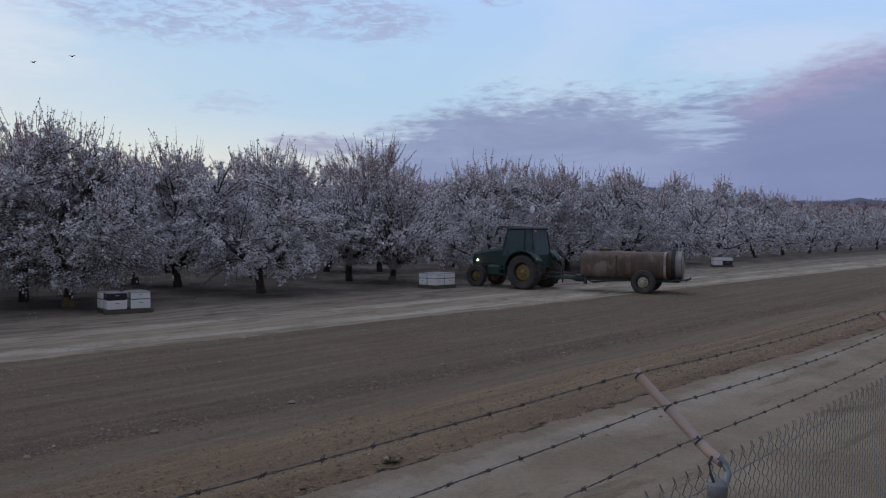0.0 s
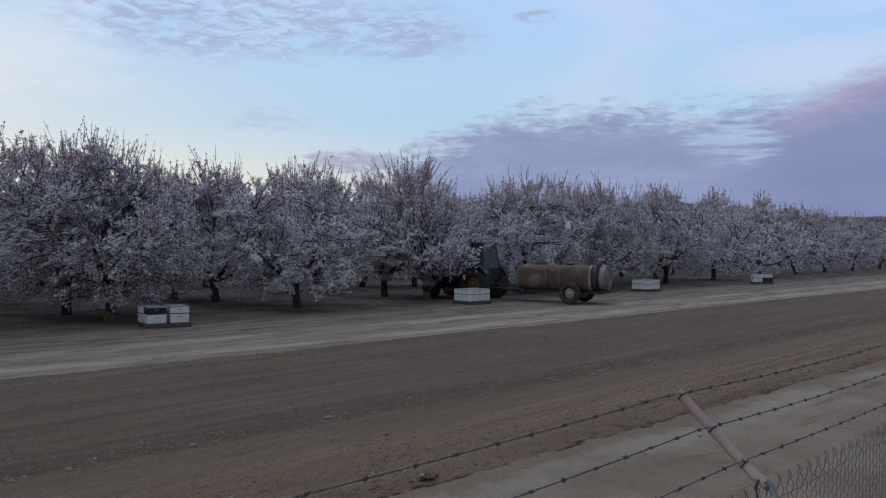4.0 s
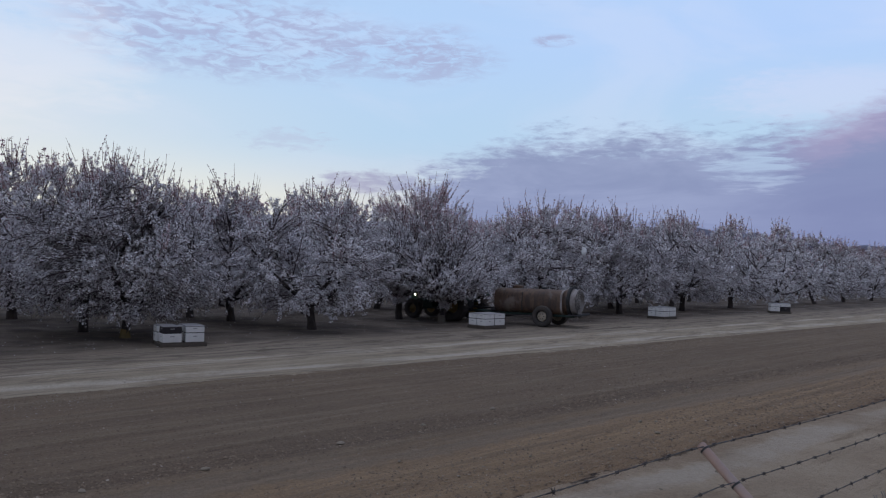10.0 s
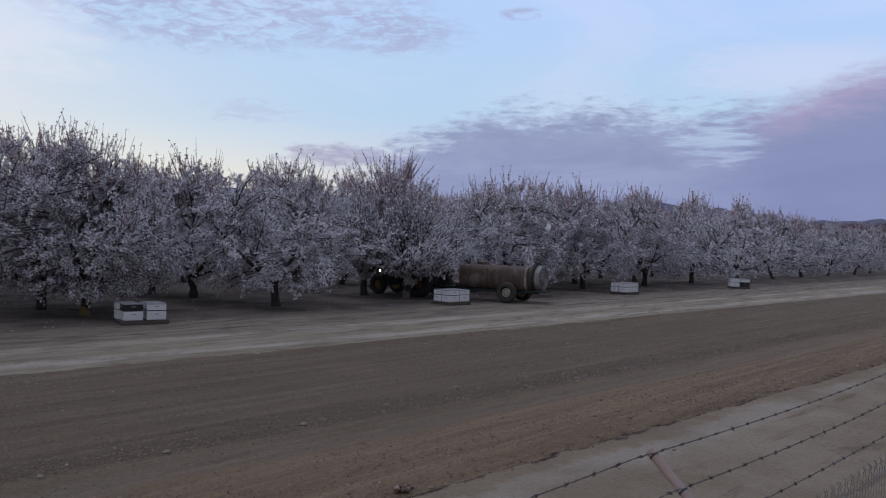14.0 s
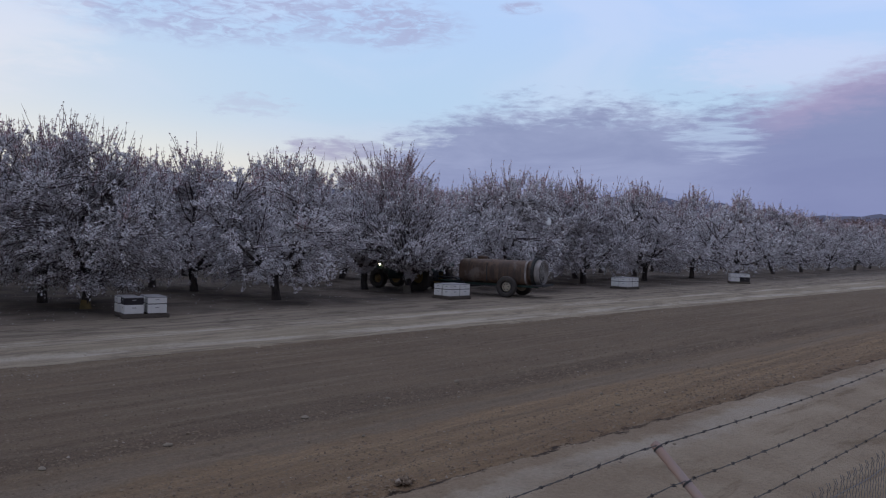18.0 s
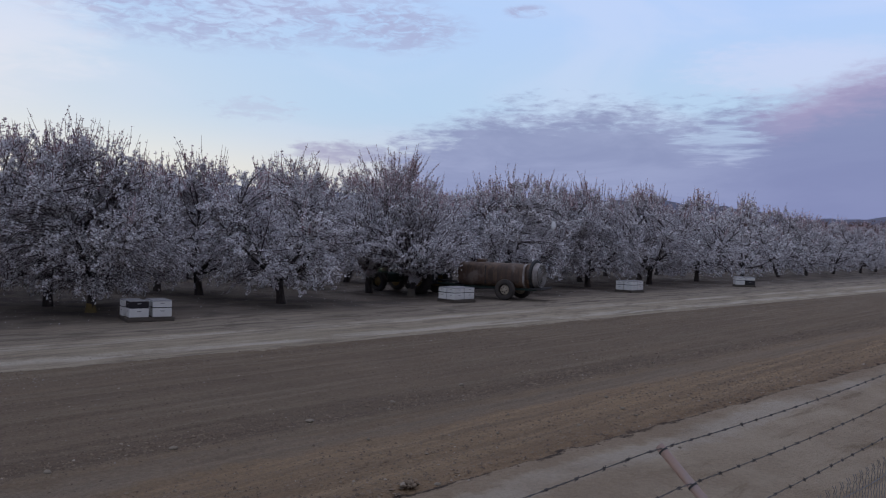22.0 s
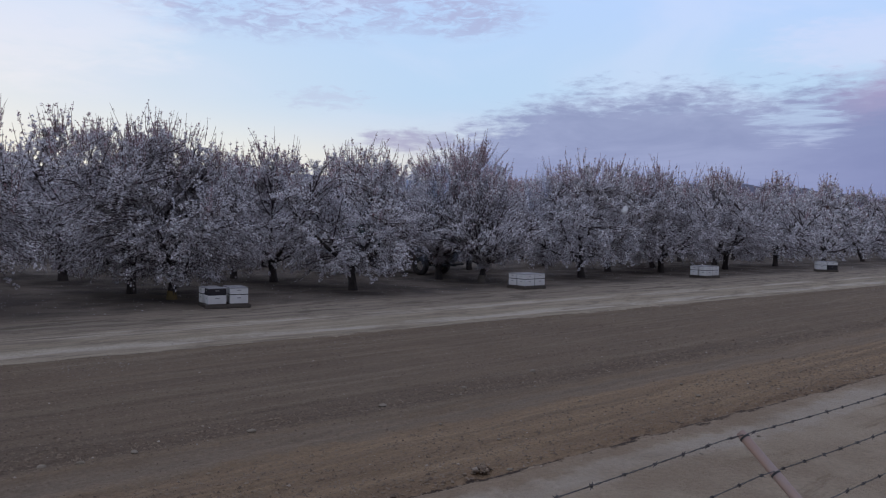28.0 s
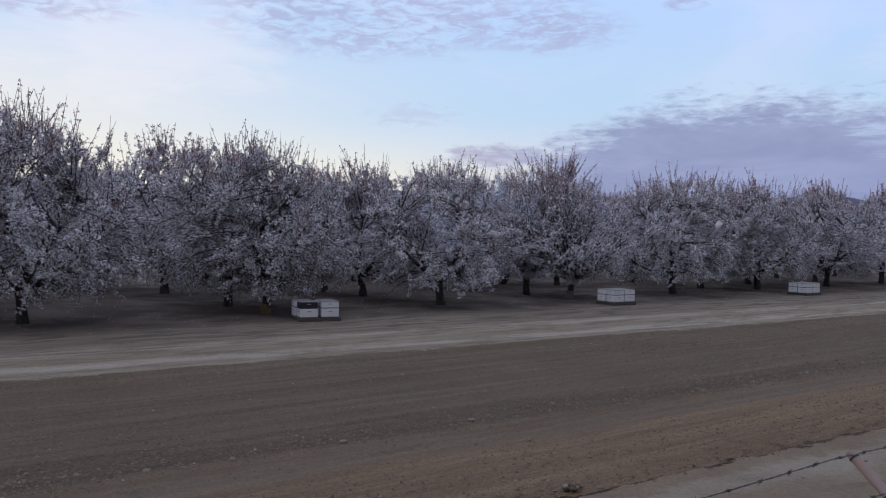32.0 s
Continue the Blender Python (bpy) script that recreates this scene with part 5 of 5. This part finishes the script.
    # frame, drawbar and running gear
    for s in (-1, 1):
        part("frame_rail", Geo().box((s * 0.36, 0.75, 0.455), (0.08, 3.9, 0.09), 0.01), GREEN, ob, "dull green steel rail")
        part("draw_rail", Geo().tube([(s * 0.36, 2.62, 0.46), (s * 0.05, 3.54, 0.47)], 0.045, 6), GREEN, ob)
    for y in (-0.3, 0.9, 2.2):
        part("cross_member", Geo().box((0, y, 0.445), (0.74, 0.07, 0.07), 0.01), GREEN, ob)
    part("hitch_eye", Geo().lathe([(0.03, -0.02), (0.07, -0.02), (0.07, 0.02), (0.03, 0.02)], 14, Matrix.Translation((0, 3.62, 0.47)), True), DARK, ob)
    part("drive_shaft", Geo().tube([(0, 2.6, 0.60), (0, 3.2, 0.62), (0, 3.68, 0.64)], 0.035, 8), DARK, ob)
    part("axle", Geo().tube([(-0.74, 0, 0.425), (0.74, 0, 0.425)], 0.05, 10), DARK, ob)
    part("axle_bracket", Geo().box((0, 0, 0.44), (0.80, 0.16, 0.10), 0.02), DARK, ob)
    part("pump", Geo().box((-0.12, 2.42, 0.47), (0.46, 0.40, 0.26), 0.05), DARK, ob, "dark oily pump")
    part("filter", Geo().lathe([(0.07, 0), (0.07, 0.22), (0.05, 0.25)], 12, Matrix.Translation((-0.48, 2.15, 0.28))), DARK, ob, "", None, True)
    for k in range(3):
        x = -0.45 + 0.1 * k
        part("hose", Geo().tube([(x, 2.3, 0.5), (x - 0.05, 1.9, 0.38 - 0.03 * k), (x, 1.2, 0.41), (x + 0.03, 0.2, 0.44), (x + 0.05, -0.4, 0.5)], 0.02, 6), DARK, ob, "", None, True)
    part("rear_step", Geo().box((0, -1.22, 0.50), (1.1, 0.5, 0.045), 0.01).box((0, -1.46, 0.525), (1.1, 0.04, 0.09), 0.01), DARK, ob, "dark steel rear step")
    part("jack_leg", Geo().tube([(0.22, 3.2, 0.25), (0.22, 3.2, 0.75)], 0.03, 8), DARK, ob)
    wheels = []
    for s in (-1, 1):
        wheels.append((make_wheel("wheel", 0.425, 0.27, 0.235, CREAM, ob, s * 0.80, 0, 0, s), 0.425, s * 0.80, 0))
    tagged(ob, "rusty brown trailed orchard sprayer with a round fan", "sprayer")
    return ob, wheels


tractor, tractor_wheels = make_tractor()
sprayer, sprayer_wheels = make_sprayer()


# ---------------------------------------------------------------- bag caught in a tree, birds
def make_bag():
    rng = np.random.default_rng(8)
    g = Geo()
    rings, n = [], 14
    for i, (h, w, d) in enumerate(((-0.22, 0.04, 0.03), (-0.19, 0.10, 0.07), (-0.08, 0.125, 0.085), (0.02, 0.115, 0.075), (0.09, 0.095, 0.055), (0.12, 0.08, 0.04))):
        rings.append([(w * math.cos(a) * rng.uniform(0.85, 1.12), d * math.sin(a) * rng.uniform(0.8, 1.2), h + rng.normal(0, 0.006)) for a in np.linspace(0, 6.2832, n, endpoint=False)])
    bag = part("plastic_bag", g.loft(rings), BAG, None, "", None, False)
    for s in (-1, 1):
        pts = [(s * 0.085, 0, 0.11), (s * 0.095, 0.01, 0.17), (s * 0.06, 0.0, 0.215), (s * 0.03, -0.01, 0.17), (s * 0.035, 0, 0.115)]
        part("bag_handle", Geo().tube(pts, [0.016, 0.012, 0.01, 0.012, 0.016], 6), BAG, bag, "", None, True)
    return tagged(bag, "white plastic bag caught on an almond branch", "bag")


def make_bird():
    body = Geo().loft([[(r * math.cos(a), y, r * math.sin(a)) for a in np.linspace(0, 6.2832, 10, endpoint=False)] for y, r in ((-0.22, 0.01), (-0.10, 0.045), (0.02, 0.06), (0.12, 0.045), (0.17, 0.03), (0.23, 0.006))])
    ob = part("bird", body, CROW, None, "", None, True)
    for s in (-1, 1):
        w = [(s * 0.03, 0.08, 0.03), (s * 0.22, 0.11, 0.13), (s * 0.44, 0.0, 0.10), (s * 0.24, -0.07, 0.12), (s * 0.03, -0.08, 0.03)]
        g = Geo().add(w + [(x, y, z - 0.012) for x, y, z in w], [(0, 1, 2, 3, 4), (9, 8, 7, 6, 5)] + [(i, i + 5, (i + 1) % 5 + 5, (i + 1) % 5) for i in range(5)])
        part("wing", g, CROW, ob)
    t = [(-0.03, -0.18, 0.0), (0.03, -0.18, 0.0), (0.06, -0.34, 0.0), (-0.06, -0.34, 0.0)]
    part("tail", Geo().add(t + [(x, y, z - 0.012) for x, y, z in t], [(0, 1, 2, 3), (7, 6, 5, 4)] + [(i, i + 4, (i + 1) % 4 + 4, (i + 1) % 4) for i in range(4)]), CROW, ob)
    return tagged(ob, "dark bird in flight with spread wings", "bird", "birds")


bag = make_bag()
birds = [make_bird(), make_bird()]


# ---------------------------------------------------------------- loose earth, stones and petals
def octa_np(P, size, rng, squash=0.6, sunk=False):
    """Small rough lumps: deformed octahedra; of sunk ones only the upper half is built."""
    n = len(P)
    base = np.array([[1, 0, 0], [-1, 0, 0], [0, 1, 0], [0, -1, 0], [0, 0, 1], [0, 0, -1]], float)
    a = rng.uniform(0, 6.28, n)
    V = base[None] * size[:, None, None] * rng.uniform(0.6, 1.3, (n, 6, 1))
    V[..., 2] *= squash
    V += rng.normal(0, 0.18, V.shape) * size[:, None, None]
    c, s = np.cos(a)[:, None], np.sin(a)[:, None]
    X, Y = V[..., 0] * c - V[..., 1] * s, V[..., 0] * s + V[..., 1] * c
    V = np.stack([X, Y, V[..., 2]], -1) + P[:, None]
    F = np.array([[0, 2, 4], [2, 1, 4], [1, 3, 4], [3, 0, 4], [2, 0, 5], [1, 2, 5], [3, 1, 5], [0, 3, 5]][:4 if sunk else 8])
    return V.reshape(-1, 3), (np.arange(n)[:, None, None] * 6 + F[None]).reshape(-1, 3)


def scatter_clods():
    rng = np.random.default_rng(77)
    n = 80000
    x = -1 + 45 * rng.uniform(0, 1, n) ** 1.5
    v = rng.uniform(6.05, 15.0, n)
    lines = rng.choice([6.06, 6.1, 6.35, 6.5, 6.8, 6.95, 7.1, 7.5, 8.9, 9.1, 9.2, 9.3, 9.45, 9.6, 10.6, 12.0, 14.2, 14.6], n) + rng.normal(0, 0.18, n)
    v = np.where(rng.uniform(0, 1, n) < 0.42, lines, v)
    y = v - 0.038 * x
    lane_v = (v > 7.85) & (v < 8.6)
    keep = (x < y * 4.0 + 2) & (x > y * 0.0 - 2) & (~lane_v | (rng.uniform(0, 1, n) < 0.2))
    x, y = x[keep], y[keep]
    size = 0.005 + 0.016 * rng.uniform(0, 1, len(x)) ** 3.2 + 0.005 * rng.uniform(0, 1, len(x))
    size *= 1 + 0.25 * (x > 12)
    band = np.abs(y + 0.038 * x - 9.35) < 0.5
    size = np.where(band, size * rng.uniform(0.7, 1.35, len(x)), size)
    lip = np.abs(y + 0.038 * x - 6.12) < 0.12
    size = np.where(lip, size * rng.uniform(0.8, 1.5, len(x)), size)
    P = np.stack([x, y, ground_height(x, y) + size * 0.1], 1)
    V, F = octa_np(P, size, rng, 0.7, True)
    tagged(link("clods", raw_mesh("clods", V, F), CLOD), "brown clods and gravel over the tilled strip", "soil", kind="stuff")
    # gravel on the far half, coarser, and on the road edge
    n = 3000
    x = 4 + 50 * rng.uniform(0, 1, n) ** 1.3
    v = np.where(rng.uniform(0, 1, n) < 0.6, rng.normal(14.2, 0.5, n), rng.uniform(8.5, 21, n))
    y = v - 0.038 * x
    size = 0.008 + 0.012 * rng.uniform(0, 1, n) ** 2
    V, F = octa_np(np.stack([x, y, ground_height(x, y) + size * 0.1], 1), size, rng, 0.7, True)
    tagged(link("gravel", raw_mesh("gravel", V, F), PALE_STONE), "pale gravel along the dirt track", "gravel", kind="stuff")


def make_stones():
    rng = np.random.default_rng(31)
    spots = [(4.78, 8.80, 0.05), (3.35, 8.75, 0.042), (2.45, 8.9, 0.04), (6.9, 8.95, 0.055), (8.6, 9.1, 0.042), (6.15, 5.8, 0.03), (10.4, 9.3, 0.045), (8.02, 4.69, 0.016), (9.22, 4.65, 0.024)]
    for _ in range(26):
        x = rng.uniform(2.5, 16)
        spots.append((x, rng.choice([8.9, 9.1, 7.6, 6.9, 11.0]) + rng.normal(0, 0.2) - 0.038 * x, rng.uniform(0.018, 0.035)))
    for x, y, r in spots:
        bm = bmesh.new()
        bmesh.ops.create_icosphere(bm, subdivisions=2, radius=r)
        sh = rng.uniform(0.7, 1.3, 3) * np.array([1.15, 0.9, 0.62])
        ph = rng.uniform(0, 9, 3)
        for q in bm.verts:
            k = 1 + 0.16 * math.sin(q.co.x / r * 2.3 + ph[0]) + 0.13 * math.sin(q.co.y / r * 3.1 + ph[1]) + 0.1 * math.sin(q.co.z / r * 4 + ph[2])
            q.co = Vector((q.co.x * sh[0], q.co.y * sh[1], q.co.z * sh[2])) * k
        me = bpy.data.meshes.new("stone")
        bm.to_mesh(me)
        bm.free()
        ob = link("stone", me, STONE)
        ob.matrix_basis = pose(x, y, ground_z(x, y) + r * 0.25, 0, 0, rng.uniform(0, 360))
        tagged(ob, "pale rounded field stone half sunk in soil", "stone", "field stones")


def make_lump():
    rng = np.random.default_rng(12)
    n = 46
    P = rng.normal(0, 1, (n, 3)) * (0.045, 0.035, 0.016) + (LUMP[0], LUMP[1], ground_z(*LUMP) + 0.03)
    V, F = octa_np(P, rng.uniform(0.015, 0.04, n), rng, 0.8)
    tagged(link("soil_lump", raw_mesh("soil_lump", V, F), CLOD), "crumbling brown lump of soil at the path edge", "soil", kind="stuff")


LUMP = (5.80, 5.89)


def scatter_petals():
    rng = np.random.default_rng(55)
    n = 1500
    x = -2 + 62 * rng.uniform(0, 1, n) ** 1.2
    y = 20.5 + 12 * rng.beta(1.6, 2.2, n)
    P = np.stack([x, y, ground_height(x, y) + 0.012], 1)
    V, F = blossoms_np(P, 0.03, rng)
    V[:, 2] = np.clip(V[:, 2], np.repeat(P[:, 2], 3) - 0.004, np.repeat(P[:, 2], 3) + 0.012)
    tagged(link("fallen_petals", raw_mesh("fallen_petals", V, F), PETAL), "scattered fallen white petals on the orchard floor", "petals", kind="stuff")


scatter_clods()
make_stones()
make_lump()
scatter_petals()


# ---------------------------------------------------------------- what moves
ROUTE_T = (0.0, 0.6, 1.2, 1.8, 2.4, 3.0, 3.6, 4.2, 4.5, 5.2, 6.0, 6.7, 7.5, 9.0, 13.0, 19.0, 21.2, 21.8, 22.1, 22.5, 23.0, 23.5, 24.0, 24.5, 25.0, 26.5, 28.0, 30.0, 32.0)
ROUTE_Y = (13.85, 14.50, 15.15, 15.95, 16.65, 17.45, 18.15, 18.85, 19.22, 19.95, 20.45, 20.66, 20.70, 20.72, 20.72, 20.74, 20.82, 20.94, 21.06, 21.28, 21.82, 22.5, 23.26, 24.0, 24.7, 26.85, 29.05, 31.85, 34.65)


def along(t):
    y = float(np.interp(t, ROUTE_T, ROUTE_Y))
    return y + 0.3 - 0.48 * min(1.0, (y - 13.85) / 6.87)


def lane(y):
    """The line that the wheels follow, and its heading."""
    return 26.9 - 0.07 * (min(y, 20.54) - 14.15) - 0.158 * max(0.0, y - 20.54), 13.5 - 4.5 * min(1.0, max(0.0, (y - 20.7) / 2.3))


# ---------------------------------------------------------------- spray mist
def make_mist_meshes():
    """Loose puffs of fine droplets, small enough to fit in the tank."""
    rng = np.random.default_rng(90)
    out = []
    for i in range(3):
        n = 3200
        a = rng.uniform(0, 6.28, n)
        r = np.minimum(np.abs(rng.normal(0, 0.21, n)), 0.42)
        P = np.stack([r * np.cos(a), np.clip(rng.normal(0, 0.48, n), -1.15, 1.15), r * np.sin(a)], 1)
        q = rng.normal(0, 1, (n, 3, 3)) * 0.020
        V = (P[:, None] + q).reshape(-1, 3)
        out.append(raw_mesh("spray_mist", V, np.arange(n * 3).reshape(n, 3)))
        out[-1].materials.append(MIST)
    return out


def make_mist_material():
    """Droplets too fine to see singly: a thin white veil."""
    mat, N = material("water_droplets")
    d = N.add("ShaderNodeBsdfDiffuse")
    d.inputs[0].default_value = (0.72, 0.79, 0.95, 1)
    t = N.add("ShaderNodeBsdfTransparent")
    m = N.add("ShaderNodeMixShader")
    m.inputs[0].default_value = 0.21
    N.nt.links.new(t.outputs[0], m.inputs[1])
    N.nt.links.new(d.outputs[0], m.inputs[2])
    out = N.add("ShaderNodeOutputMaterial")
    N.nt.links.new(m.outputs[0], out.inputs[0])
    return mat


MIST = make_mist_material()
mist_meshes = make_mist_meshes()
PUFFS = 110
puffs = []
for i in range(PUFFS):
    ob = link("spray_mist", mist_meshes[i % 3], MIST)
    puffs.append(tagged(ob, "pale drifting puff of fine spray mist", "spray mist", "spray mist", "stuff"))


def puff_rows(i):
    """A puff rides in the tank until the fan blows it out over the trees."""
    rng = np.random.default_rng(500 + i)
    start = 22.95 + 8.4 * (i / PUFFS) ** 2.3
    inside = Vector((0.0, 0.83 + rng.uniform(-0.12, 0.12), 0.985))
    rows = []
    for t in [q for q in ROUTE_T if q < start - 0.3] + [start]:
        y = along(t)
        x, h = lane(y)
        h += 4.5 * max(0.0, 1.0 - t / 5.0)
        rows.append((t, pose(x, y, 0, 0, 0, h) @ pose(*inside)))
    y = along(start)
    x, h = lane(y)
    side, far = rng.normal(-0.3, 1.4), rng.uniform(0.2, 3.7)
    fan = Vector((x + 0.15, y - 0.7, 1.35))
    ahead = rng.uniform(0.8, 3.5)
    end = fan + Vector((side - 0.16 * ahead, ahead, far))
    lean = -side * 14
    rows.append((start + 0.3, pose(*fan.lerp(end, 0.7), 45, lean, h)))
    rows.append((start + 0.9, pose(*fan.lerp(end, 0.9), 82, lean, h)))
    drift = rng.uniform(2.0, 9.0)
    late = end + Vector((rng.uniform(-1.2, 0.8) - 0.16 * drift, drift, rng.uniform(-0.6, 0.3)))
    if start + 0.9 < 31.5:
        rows.append((32.0, pose(*late, 95, lean, h + 15)))
    else:
        rows = rows[:-1] + [(32.0, pose(*end, 80, lean, h))]
    return rows


# ---------------------------------------------------------------- bare orchard far off
def far_orchard():
    rng = np.random.default_rng(64)
    BARE = plain("bare_twigs", (0.20, 0.13, 0.118), 0.95, wear=0.3, scale=0.5)
    pts = []
    for _ in range(240):
        a, d = radians(rng.uniform(60, 88)), rng.uniform(170, 300)
        c = np.array([d * math.sin(a), d * math.cos(a) + 20, 0])
        n = 420
        h = rng.uniform(0.1, 1.0, n)
        r = 4.0 * np.sqrt(rng.uniform(0, 1, n)) * np.interp(h, [0, 0.4, 1], [0.6, 1, 0.45])
        b = rng.uniform(0, 6.28, n)
        pts.append(c + np.stack([r * np.cos(b), r * np.sin(b), h * rng.uniform(6.8, 8.2) * (0.7 + d / 600)], 1))
    V, F = blossoms_np(np.concatenate(pts), 0.26, rng)
    tagged(link("bare_orchard", raw_mesh("bare_orchard", V, F), BARE), "far reddish brown leafless orchard", "trees", kind="stuff")


far_orchard()


def motions():
    key = sorted(set(ROUTE_T))
    rows_s, rows_t = [], []
    for t in key:
        y = along(t)
        xs, hs = lane(y)
        swing = 4.5 * max(0.0, 1.0 - t / 5.0)
        rows_s.append((t, pose(xs, y, 0.0, 0, 0, hs + swing)))
        h = radians(hs + swing)
        hx, hy = xs - 3.62 * math.sin(h), y + 3.62 * math.cos(h)
        ht = 9.0 - 1.1 * swing
        gap = 0.5 + 0.2 * max(0.0, 1.0 - t / 4.0)
        rows_t.append((t, pose(hx - gap * math.sin(radians(ht)), hy + gap * math.cos(radians(ht)), 0.0, 0, 0, ht)))
    walk(sprayer, rows_s)
    walk(tractor, rows_t)
    fine = sorted(set([round(0.3 * i, 2) for i in range(107)] + [32.0]))
    for wheels in (sprayer_wheels, tractor_wheels):
        for ob, r, x, wy in wheels:
            walk(ob, [(t, pose(x, wy, r) @ Matrix.Rotation(-(along(t) - 13.85) / r, 4, "X")) for t in fine])
    # the bag swings in the wind
    swing = ((0, 14, 25), (2.0, 10, 10), (4.0, -4, 0), (8, -2, 0), (10, 6, 20), (13, 18, 15), (16, 10, 30), (19, 24, 50), (22, 2, 20), (23, 18, 40), (24, 30, 60), (25, 55, 50), (26.5, 40, 30), (28, 35, 20), (29, 20, 30), (30.5, 50, 40), (32, 48, 20))
    def blown(t):
        return float(np.interp(t, (22.5, 24.2, 25.2, 27.0), (0, 0.8, 1.0, 0)))
    walk(bag, [(t, pose(29.6 + 0.2 * blown(t), 21.2 - 0.2 * blown(t), 3.15 + 0.14 * blown(t), 0, 0, -40 + turn) @ pose(0, 0, 0, 0, tilt, 0)) for t, tilt, turn in swing])
    for i, ob in enumerate(puffs):
        walk(ob, puff_rows(i))
    for ob, rows in zip(birds, BIRD_ROWS):
        walk(ob, [(t, pose(x, y, z, 8, 0, turn)) for t, x, y, z, turn in rows])


BIRD_ROWS = (
    ((0, 41.6, 94.5, 21.6, -59), (0.6, 56.0, 102.0, 23.2, -59), (1.2, 69.8, 109.0, 24.8, -59), (2, 88.2, 117.8, 25.9, -59), (3, 108.5, 130.2, 25.0, -59), (5.5, 149.3, 155.0, 9.3, -59), (9, 206.3, 189.8, 4.4, -59), (32, 206.8, 190.3, 4.1, -59)),
    ((0, 38.0, 96.2, 20.6, -67), (0.6, 51.9, 104.5, 21.6, -67), (0.9, 58.8, 108.4, 21.9, -67), (2, 83.7, 121.3, 24.4, -67), (2.4, 93.3, 125.3, 25.2, -67), (4.9, 141.0, 145.1, 9.3, -67), (8.4, 207.7, 172.8, 4.4, -67), (32, 208.2, 173.3, 4.1, -67)),
)

motions()
